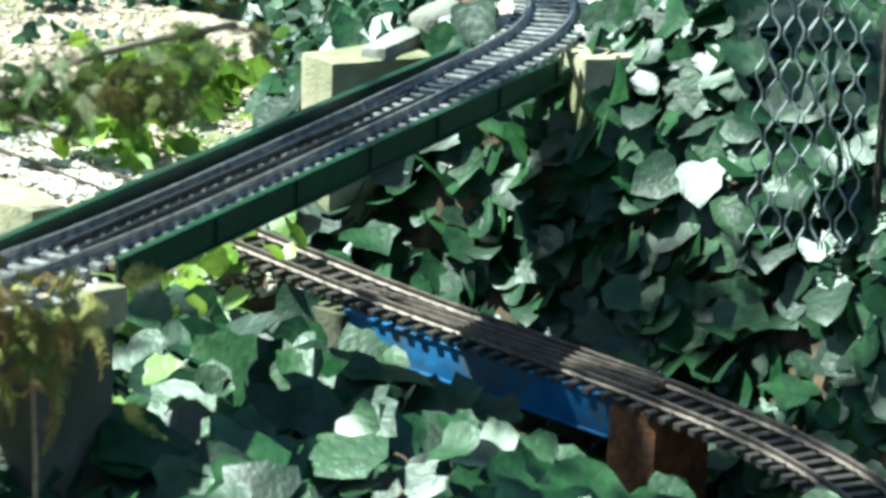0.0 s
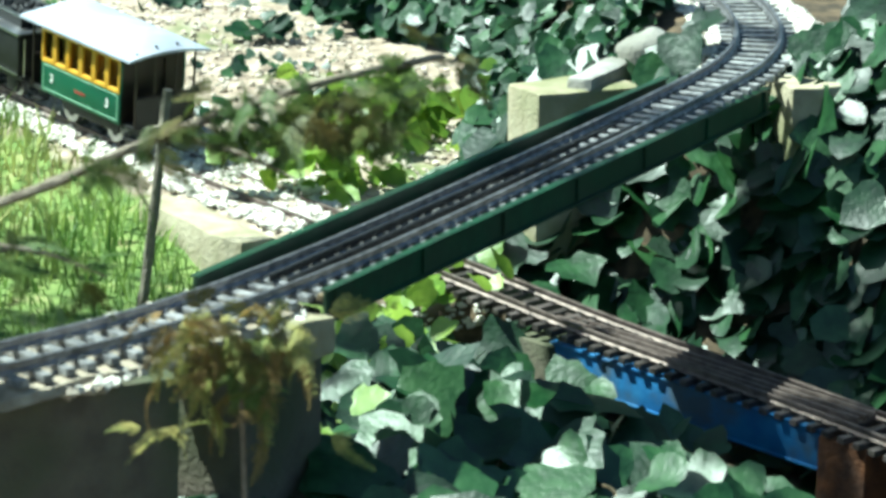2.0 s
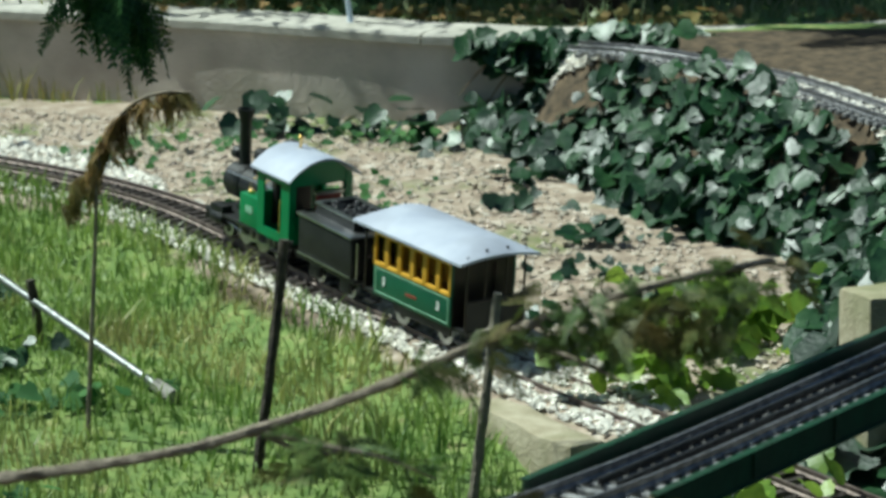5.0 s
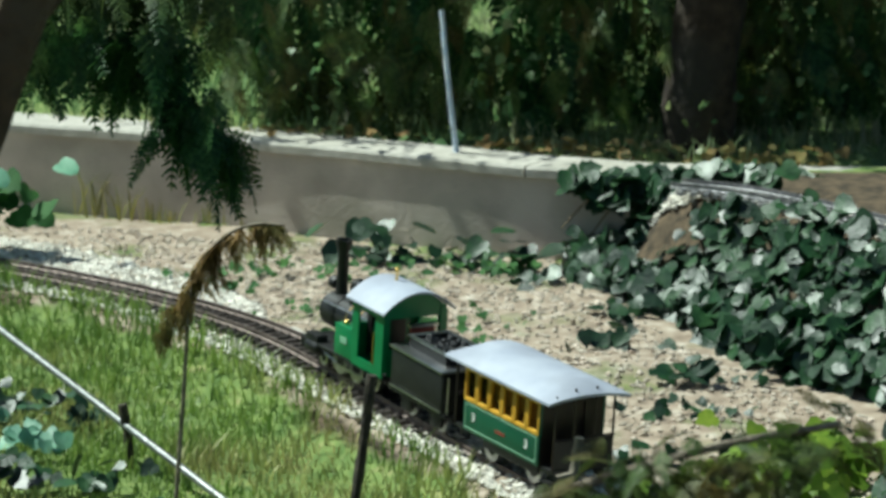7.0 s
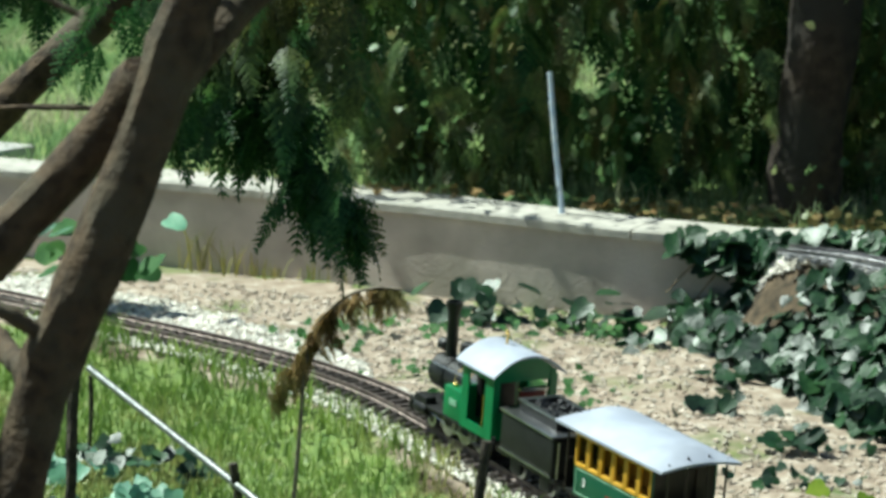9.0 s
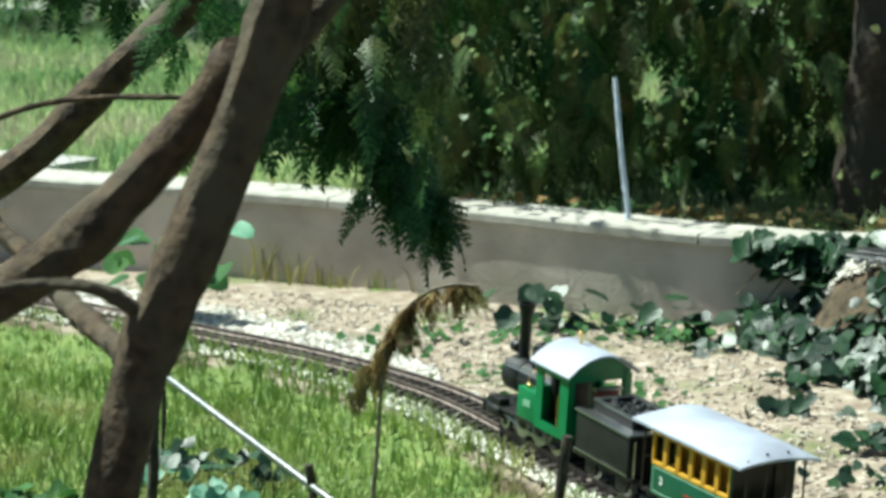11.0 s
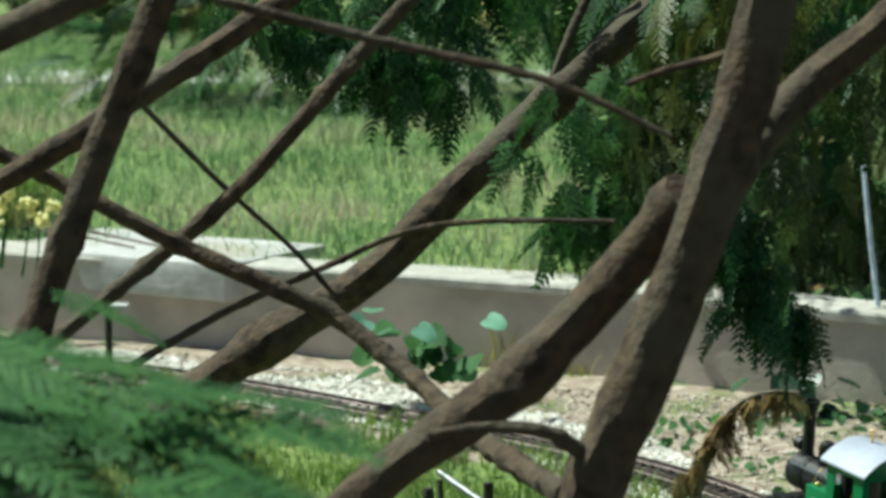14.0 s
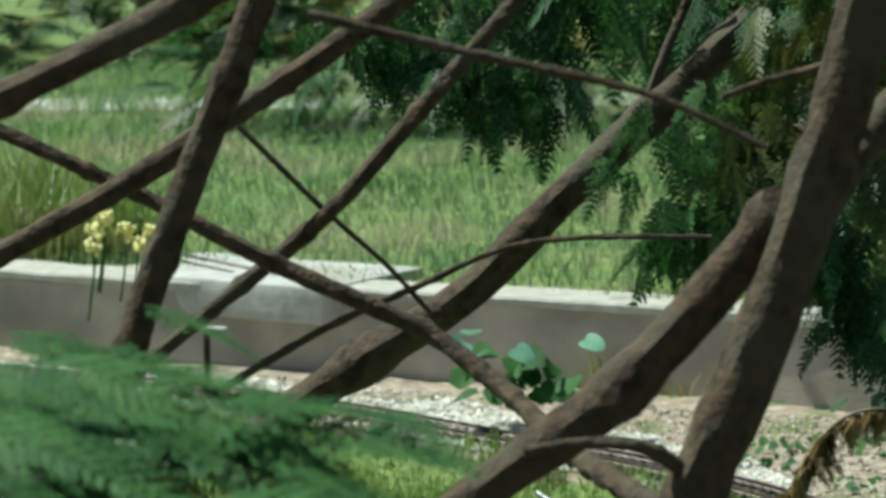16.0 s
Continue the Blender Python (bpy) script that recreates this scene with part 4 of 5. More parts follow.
def leaf_shape(rnd, broad=1.0):
    """Points and faces of one lobed leaf, folded along its midrib, its lobes curling down; unit length."""
    fold, curl, wave = rnd.uniform(0.02, 0.30), rnd.uniform(0.05, 0.28), rnd.uniform(-0.08, 0.08)
    deep = rnd.uniform(0.75, 1.1)
    v = [(0, 0.36, -0.02), (0, 0.7, -0.05 * curl)]
    for x, y, tip in LEAF:
        x *= broad * (deep if tip > 0.5 else 1.0) * rnd.uniform(0.9, 1.1)
        y *= deep if tip > 0.85 else 1.0
        v.append((x, y, abs(x) * fold - curl * (x * x + (y - 0.35) ** 2) * 0.9 + wave * x))
    n = len(LEAF)
    f = [(0, 2 + k, 2 + (k + 1) % n) for k in range(n)]
    f[6] = (0, 2 + 6, 1)
    f[7] = (0, 1, 2 + 8)
    f += [(1, 2 + 6, 2 + 7), (1, 2 + 7, 2 + 8)]
    return np.array(v), f


def leaf_turn(rnd, lean, towards=None, spread=0.5):
    """A turn whose z (the leaf's face) lies about lean, with its tip hanging down or outwards."""
    nrm = (Vector(lean).normalized() + Vector((rnd.gauss(0, spread), rnd.gauss(0, spread), rnd.gauss(0, spread * 0.6)))).normalized()
    tip = Vector((rnd.gauss(0, 0.7), -0.7 + rnd.gauss(0, 0.5), -0.35 + rnd.gauss(0, 0.3)))
    tip = (tip - nrm * tip.dot(nrm)).normalized()
    x = tip.cross(nrm)
    return Matrix((x, tip, nrm)).transposed()


def inside(poly, x, y):
    hit = False
    for (ax, ay), (bx, by) in zip(poly, poly[1:] + poly[:1]):
        if (ay > y) != (by > y) and x < (bx - ax) * (y - ay) / (by - ay) + ax:
            hit = not hit
    return hit


def scatter(rnd, poly, count):
    xs, ys = [p[0] for p in poly], [p[1] for p in poly]
    out = []
    while len(out) < count:
        x, y = rnd.uniform(min(xs), max(xs)), rnd.uniform(min(ys), max(ys))
        if inside(poly, x, y):
            out.append((x, y))
    return out


def mound(x, y):
    """Height of the ivy's leafy surface in front of the lower track, over the ground."""
    d = -side(LOWER, x, y)
    top = 0.085 + 0.085 * step(d, 0.10, 0.36) + 0.03 * noise.noise(Vector((x * 7, y * 7, 2)))
    return max(ground_z(x, y) + 0.01, top)


def leaves_joined(name, spots, mat, parent):
    """Many leaves in one mesh: spots of (place, turn, size, seed)."""
    V, F, k = [], [], 0
    rnd = random.Random(77)
    kinds = [leaf_shape(rnd, rnd.uniform(0.85, 1.25)) for _ in range(14)]
    for place, turn, size, seed in spots:
        v, f = kinds[seed % len(kinds)]
        w = v @ np.array(turn).T * size + np.array(place)
        V.append(w)
        F += [tuple(i + k for i in q) for q in f]
        k += len(v)
    ob = pydata(name, np.concatenate(V).tolist(), F, mat, parent)
    for p in ob.data.polygons:
        p.use_smooth = True
    return ob


FRONT = [(0.07, 2.02), (0.10, 1.90), (0.32, 1.82), (0.62, 1.82), (0.83, 1.95), (0.80, 2.18), (0.74, 2.36), (0.66, 2.50), (0.545, 2.70), (0.43, 2.92), (0.34, 2.90), (0.30, 2.70), (0.22, 2.42)]
BEHIND = [(0.90, 1.7), (0.93, 2.2), (0.84, 2.48), (0.68, 2.77), (0.55, 3.02), (0.47, 3.26), (0.62, 3.34), (0.80, 3.08), (0.95, 3.15), (1.4, 3.3), (1.6, 2.6), (1.5, 1.7)]
BACK = [(0.50, 3.22), (0.60, 3.6), (0.66, 4.02), (0.53, 4.27), (0.41, 4.65), (0.28, 4.95), (0.26, 5.24), (0.42, 5.22), (0.60, 4.9), (0.74, 4.5), (0.80, 4.1), (0.80, 3.4), (0.66, 3.2)]


def leaf_meshes(rnd):
    kinds = []
    for k in range(12):
        v, f = leaf_shape(rnd, rnd.uniform(0.95, 1.35))
        me = bpy.data.meshes.new("leaf")
        me.from_pydata(v.tolist(), [], f)
        me.materials.append(M["ivy"])
        for p in me.polygons:
            p.use_smooth = True
        kinds.append(me)
    return kinds


def ivy_front():
    rnd = random.Random(21)
    t = thing("ivy_plant", Matrix(), "large glossy dark green ivy carpet before the blue bridge", "ivy")
    kinds = leaf_meshes(rnd)
    for x, y in scatter(rnd, FRONT, 290):
        ob = new("leaf", rnd.choice(kinds))
        ob.parent = t
        z = mound(x, y) + rnd.uniform(0.0, 0.03)
        s = rnd.uniform(0.036, 0.068)
        ob.matrix_basis = Matrix.Translation((x, y, z)) @ leaf_turn(rnd, (-0.1, -0.45, 0.85), spread=0.33).to_4x4() @ Matrix.Diagonal((s, s, s, 1))
    spots = []
    for x, y in scatter(rnd, FRONT, 900):
        z = mound(x, y) - rnd.uniform(0.012, 0.07)
        if z > ground_z(x, y):
            spots.append(((x, y, z), leaf_turn(rnd, (0, -0.3, 0.8), spread=0.6), rnd.uniform(0.022, 0.05), rnd.randrange(99)))
    tagged(leaves_joined("lower_leaves", spots, M["ivymany"], t), kind="stuff")
    for k in range(26):
        x, y = scatter(rnd, FRONT, 1)[0]
        z = mound(x, y) - 0.02
        w = rnd.uniform(0, 6.28)
        bm = bmesh.new()
        limb(bm, [(x, y, z - 0.03), (x + 0.04 * math.cos(w), y + 0.04 * math.sin(w), z + 0.01), (x + 0.1 * math.cos(w + 0.5), y + 0.1 * math.sin(w + 0.5), z)], 0.0022, 0.001, 0.2, 6, seed=k)
        part("stem", bm, M["vine"], t)
    spots = []
    for k in range(70):
        cx, cy = rnd.choice(((0.33, 2.62), (0.40, 2.84), (0.28, 2.46), (0.46, 2.9), (0.36, 2.74)))
        x, y = cx + rnd.gauss(0, 0.035), cy + rnd.gauss(0, 0.05)
        spots.append(((x, y, 0.15 + rnd.gauss(0, 0.022)), leaf_turn(rnd, (-0.2, -0.4, 0.8), spread=0.45), rnd.uniform(0.02, 0.036), rnd.randrange(99)))
    tagged(leaves_joined("young_leaves", spots, M["young"], t), "fresh yellow-green young leaves", kind="stuff")


ivy_front()


def ivy_bank(name, poly, count, size, seed, label, lift=0.03, lean=(-0.5, -0.5, 0.7)):
    rnd = random.Random(seed)
    t = thing("ivy_plant", Matrix(), label, "ivy")
    spots, kinds = [], leaf_meshes(rnd)
    clear = [p for p in scatter(rnd, poly, 280 + count) if p[1] < 3.02 or abs(side(UPPER, *p)) > 0.07]
    for x, y in clear[:280]:
        ob = new("leaf", rnd.choice(kinds))
        ob.parent = t
        z = rnd.uniform(*size) * 1.15
        ob.matrix_basis = Matrix.Translation(hill(x, y, ground_z(x, y) + lift * rnd.uniform(0.7, 1.2))) @ leaf_turn(rnd, lean, spread=0.4).to_4x4() @ Matrix.Diagonal((z, z, z, 1))
    for x, y in clear[280:]:
        p = Vector(hill(x, y, ground_z(x, y) + rnd.uniform(0.0, lift) + 0.02 * noise.noise(Vector((x * 9, y * 9, 4)))))
        spots.append((p, leaf_turn(rnd, lean, spread=0.42), rnd.uniform(*size), rnd.randrange(99)))
    tagged(leaves_joined("leaves", spots, M["ivymany"], t), kind="stuff")
    return t


ivy_bank("ivy", BEHIND, 4200, (0.03, 0.06), 31, "dense dark ivy climbing the bank behind the lower track", 0.05)
ivy_bank("ivy", BACK, 4000, (0.018, 0.037), 32, "dense blue-green ivy bank beside the bare earth", 0.045)


def wall_ivy():
    rnd = random.Random(8)
    t = thing("ivy_plant", Matrix(), "blue-green ivy trailing over the end of the low wall", "ivy")
    kinds = leaf_meshes(rnd)
    for k in range(230):
        x = 0.25 + 0.42 * rnd.random() ** 0.8
        drop = rnd.random() ** 1.6 * (0.03 + 0.30 * (x - 0.24))
        y = 5.13 - 0.09 * (x - 0.29) - rnd.uniform(0.0, 0.05) - 0.4 * drop
        s = rnd.uniform(0.022, 0.044)
        ob = new("leaf", rnd.choice(kinds))
        ob.parent = t
        ob.matrix_basis = Matrix.Translation(hill(x, y, max(0.15, 0.292 - drop))) @ leaf_turn(rnd, (-0.35, -0.6, 0.65), spread=0.4).to_4x4() @ Matrix.Diagonal((s, s, s, 1))
    for k in range(7):
        x = 0.30 + 0.05 * k
        bm = bmesh.new()
        limb(bm, [hill(x + 0.06, 5.1, 0.29), hill(x, 5.08, 0.25), hill(x - 0.05, 5.06, 0.2 - 0.01 * k)], 0.0022, 0.001, 0.2, 6, seed=k)
        part("stem", bm, M["vine"], t)


wall_ivy()


def low_plant(x, y, n, r, size, mat, label, seed, z=0.13, up=0.07):
    rnd = random.Random(seed)
    t = thing("leafy_plant", Matrix(), label, "plant")
    spots = [(Vector(hill(x + rnd.gauss(0, r), y + rnd.gauss(0, r * 0.5), z + rnd.uniform(0, up))), leaf_turn(rnd, (0, -0.5, 0.8), spread=0.4), rnd.uniform(*size), rnd.randrange(99)) for k in range(n)]
    tagged(leaves_joined("leaves", spots, mat, t), kind="stuff")


low_plant(-0.70, 5.2, 22, 0.045, (0.026, 0.045), M["firlit"], "light green leafy weed at the foot of the wall", 3, 0.19, 0.08)
low_plant(-0.70, 5.14, 5, 0.07, (0.035, 0.05), M["cyan"], "pale sea-green broad leaves at the low wall", 4, 0.26, 0.04)
for k, (x, y) in enumerate(((0.25, 4.95), (0.12, 5.12), (0.34, 4.66), (-0.02, 5.15), (0.42, 4.2), (0.3, 4.45), (0.25, 3.72), (0.36, 3.55), (0.44, 3.75))):
    low_plant(x, y, 14, 0.035, (0.015, 0.032), M["ivymany"], "small dark weed growing in the bare earth", 40 + k, 0.13, 0.03)
for k, (x, y) in enumerate(((-0.35, 3.05), (-0.45, 3.3), (-0.25, 2.9), (-0.55, 3.5), (0.02, 2.75), (-0.12, 2.7), (-0.3, 3.5), (-0.7, 3.9))):
    low_plant(x, y, 40, 0.05, (0.014, 0.028), M["firlit"], "low patch of small-leaved ground ivy in the lawn", 60 + k, 0.09, 0.03)


for k, (x, y) in enumerate(((-0.02, 4.55), (0.02, 4.38), (-0.24, 5.0), (-0.13, 4.68), (-0.06, 5.0), (0.08, 4.42), (0.17, 5.02), (0.08, 5.06), (0.07, 4.62), (-0.3, 4.9))):
    low_plant(x, y, 22, 0.05, (0.008, 0.016), M["firlit"], "low sunlit weeds spreading over the bare earth", 80 + k, 0.13, 0.03)
for k, (x, y) in enumerate(((0.40, 3.98), (0.50, 4.22), (0.33, 4.0))):
    low_plant(x, y, 14, 0.04, (0.009, 0.018), M["ivymany"], "dark fallen leaves and weeds on bare earth", 95 + k, 0.13, 0.02)


for k, (x, y) in enumerate(((0.10, 5.16), (-0.05, 5.2), (0.2, 5.1))):
    low_plant(x, y, 9, 0.05, (0.03, 0.05), M["ivymany"], "broad blue-green ivy leaves at the foot of the wall", 110 + k, 0.14, 0.06)


for k, (x, y) in enumerate(((0.469, 3.534), (0.534, 3.617), (0.42, 3.40), (0.57, 3.74), (0.46, 3.66), (0.38, 3.36))):
    low_plant(x, y, 20, 0.04, (0.02, 0.042), M["young"], "fresh yellow-green ivy shoots beside the sandy block", 130 + k, 0.135, 0.06)


for k in range(11):
    low_plant(-0.35 + 0.13 * k, 5.62 - 0.03 * k, 26, 0.05, (0.010, 0.022), M["straw" if k % 3 else "fleck"], "brown fallen leaves and litter behind the low wall", 150 + k, 0.27, 0.03)
for k, (x, y) in enumerate(((-0.566, 3.765), (-0.496, 3.711), (-0.46, 3.865), (-0.539, 4.127), (-0.383, 3.69), (-0.596, 4.052), (-0.454, 4.062))):
    low_plant(x, y, 16, 0.035, (0.016, 0.032), M["cyan" if k % 3 == 2 else "ivymany"], "broad-leaved weeds in the shaded corner of the lawn", 170 + k, 0.105, 0.03)


# ---- grass ----
def grass(name, poly, count, height, width, seed, label, mat):
    rnd = random.Random(seed)
    V, F = [], []
    for x, y in scatter(rnd, poly, count):
        z = ground_z(x, y)
        tuft = 0.55 + 0.9 * max(0, noise.noise(Vector((x * 4, y * 4, 9))) + 0.35)
        h = rnd.uniform(0.4, 1.0) * height * tuft
        a, w = rnd.uniform(0, 6.28), width * rnd.uniform(0.6, 1.2)
        bend = rnd.uniform(0.1, 0.75) * h
        g = rnd.uniform(0, 6.28)
        dx, dy = math.cos(a) * w, math.sin(a) * w
        bx, by = math.cos(g) * bend, math.sin(g) * bend
        p = hill(x, y, z - 0.003)
        k = len(V)
        V += [(p[0] - dx, p[1] - dy, p[2]), (p[0] + dx, p[1] + dy, p[2]), (p[0] + bx * 0.35 - dx * 0.7, p[1] + by * 0.35 - dy * 0.7, p[2] + h * 0.6), (p[0] + bx * 0.35 + dx * 0.7, p[1] + by * 0.35 + dy * 0.7, p[2] + h * 0.6), (p[0] + bx, p[1] + by, p[2] + h)]
        F += [(k, k + 1, k + 3, k + 2), (k + 2, k + 3, k + 4)]
    return tagged(pydata(name, V, F, mat), label, "grass", kind="stuff")


LAWN = [(-1.9, 2.35), (-0.6, 2.3), (-0.1, 2.25), (0.12, 2.35), (0.22, 2.65), (0.28, 2.98), (0.20, 3.25), (0.09, 3.65), (-0.10, 4.12), (-0.27, 4.47), (-0.49, 4.80), (-0.80, 5.10), (-1.15, 5.38), (-1.6, 5.62), (-2.2, 5.8)]
TERRACE = [(-4.5, 7.6), (-1.75, 6.2), (-1.3, 5.98), (-0.6, 5.66), (-0.1, 5.52), (0.6, 5.42), (1.4, 5.5), (3, 7), (3, 12), (-6, 12)]
grass("lawn_grass", LAWN, 62000, 0.042, 0.0016, 5, "shaggy sunlit green lawn with dry blades", M["grass"])
grass("terrace_grass", TERRACE, 95000, 0.055, 0.0024, 6, "long grass on the terrace behind the wall", M["terrace"])
grass("tall_grass", [(-2.6, 6.6), (-1.75, 6.25), (-1.5, 6.5), (-2.2, 7.2)], 2600, 0.20, 0.003, 7, "tuft of tall bright grass behind the wall", M["grass"])
grass("dry_grass", [(-0.62, 5.60), (-0.28, 5.5), (-0.2, 5.62), (-0.6, 5.75)], 260, 0.09, 0.0016, 8, "dry straw-coloured grass along the wall", M["dry"])


def gravel(name, poly, count, size, seed, label, mat, lift=0.0, test=None):
    rnd = random.Random(seed)
    base = [(1, 0, 0), (-1, 0, 0), (0, 1, 0), (0, -1, 0), (0, 0, 1), (0, 0, -1)]
    tri = [(0, 2, 4), (2, 1, 4), (1, 3, 4), (3, 0, 4), (2, 0, 5), (1, 2, 5), (3, 1, 5), (0, 3, 5)]
    V, F = [], []
    for x, y in scatter(rnd, poly, count):
        if test and not test(x, y):
            continue
        r = rnd.uniform(*size)
        m = Euler((rnd.uniform(0, 6), rnd.uniform(0, 6), rnd.uniform(0, 6))).to_matrix()
        p = hill(x, y, (lift or ground_z(x, y)) + r * 0.25)
        k = len(V)
        for b in base:
            q = m @ Vector(b) * r * rnd.uniform(0.65, 1.25)
            V.append((p[0] + q.x, p[1] + q.y, p[2] + q.z * 0.7))
        F += [(a + k, b + k, c + k) for a, b, c in tri]
    return tagged(pydata(name, V, F, mat), label, "gravel", kind="stuff")


BED = [(0.60, 3.05), (0.40, 3.02), (-0.3, 4.3), (-0.6, 4.75), (-1.2, 5.28), (-2.2, 5.75), (-2.2, 6.1), (-1.2, 5.68), (-0.6, 5.35), (0.2, 4.4)]
gravel("ballast", BED, 26000, (0.003, 0.0075), 12, "pale stone ballast along the lower track", M["stone"], 0, lambda x, y: -0.075 < side(LOWER, x, y) < 0.09 + 0.13 * step(y, 4.5, 5.1) + 0.04 * noise.noise(Vector((x * 8, y * 8, 0))) and (abs(side(LOWER, x, y)) > 0.042 or noise.noise(Vector((x * 30, y * 30, 0))) > -0.2) and ground_z(x, y) < 0.135)
EARTH = [(0.50, 3.1), (0.58, 3.6), (0.62, 4.0), (0.5, 4.25), (0.38, 4.6), (0.27, 4.95), (0.25, 5.26), (-0.2, 5.35), (-0.7, 5.5), (-1.3, 5.78), (-0.6, 5.1), (0.1, 4.0), (0.38, 3.3)]
gravel("stone_chips", EARTH, 5200, (0.002, 0.006), 13, "pale stone chips and dry litter on bare earth", M["chip"])
RIDGE = [(-1.2, 2.245), (-0.6, 2.065), (-0.11, 1.995), (0.08, 2.05), (0.24, 2.20), (0.19, 2.30), (0.03, 2.16), (-0.11, 2.095), (-0.6, 2.175), (-1.2, 2.355)]
gravel("ballast", RIDGE, 5200, (0.003, 0.0085), 14, "pale stone ballast along the curved upper track", M["stone"], 0.331)
gravel("ridge_earth", RIDGE, 3800, (0.003, 0.008), 16, "pale brown earth and grit along the curved track", M["chip"], 0.330)
FAR_BED = [(0.66, 2.88), (0.75, 3.1), (0.78, 3.3), (0.8, 3.9), (0.74, 4.3), (0.60, 4.7), (0.36, 5.05), (0.46, 5.15), (0.72, 4.8), (0.90, 4.3), (0.95, 3.9), (0.95, 3.2), (0.90, 3.0), (0.78, 2.84)]
gravel("ballast", FAR_BED, 9000, (0.003, 0.008), 15, "sunlit pale ballast beyond the green bridge", M["stone"], 0, lambda x, y: y > 3.0 and -0.12 < side(UPPER, x, y) < 0.075)


# ---- thuja sprays ----
def spray(rnd, length, droop=0.25, dense=1.0):
    """One flat feathery frond along +x: ribbons for the rib, its side twigs and their scales. Verts, faces."""
    V, F = [], []

    def ribbon(a, b, w):
        d = (b - a)
        s = Vector((-d.y, d.x, 0))
        s = s.normalized() * w if s.length > 1e-9 else Vector((0, w, 0))
        k = len(V)
        V.extend([a - s * 0.6, a + s * 0.6, (a + b) / 2 + s, b, (a + b) / 2 - s])
        F.append((k, k + 4, k + 3, k + 2, k + 1))

    n = int(11 * dense) + 2
    for i in range(n):
        t0 = i / n
        a = Vector((t0 * length, 0, -droop * length * t0 * t0))
        b = Vector(((t0 + 1.15 / n) * length, 0, -droop * length * (t0 + 1.1 / n) ** 2))
        ribbon(a, b, 0.014 * length)
        for s in (-1, 1):
            tl = length * 0.42 * (1 - t0 * 0.8) * rnd.uniform(0.7, 1.15)
            ang = radians(rnd.uniform(38, 55))
            q = a + Vector((math.cos(ang) * tl, s * math.sin(ang) * tl, -droop * tl * 0.6))
            ribbon(a, q, 0.018 * length)
            for j in range(3):
                u = (j + 0.7) / 3.2
                c = a.lerp(q, u)
                for z in (-1, 1):
                    e = c + Vector((math.cos(ang * s + z * 0.7), math.sin(ang * s + z * 0.7), -0.25)) * tl * 0.33 * (1.15 - u)
                    ribbon(c, e, 0.019 * length)
    return np.array([tuple(v) for v in V]), F


def sprays(name, spots, mat, parent, seed=0, droop=0.35):
    """Many fronds in one mesh: spots of (place, heading, dip, roll, length)."""
    rnd = random.Random(seed)
    kinds = [spray(rnd, 1.0, droop * rnd.uniform(0.6, 1.4)) for _ in range(6)]
    V, F, k = [], [], 0
    for p, head, dip, roll, size in spots:
        v, f = kinds[rnd.randrange(6)]
        m = np.array(Matrix.Rotation(head, 3, "Z") @ Matrix.Rotation(dip, 3, "Y") @ Matrix.Rotation(roll, 3, "X"))
        V.append(v @ m.T * size + np.array(p))
        F += [tuple(i + k for i in q) for q in f]
        k += len(v)
    return tagged(pydata(name, np.concatenate(V).tolist(), F, mat, parent), kind="stuff")


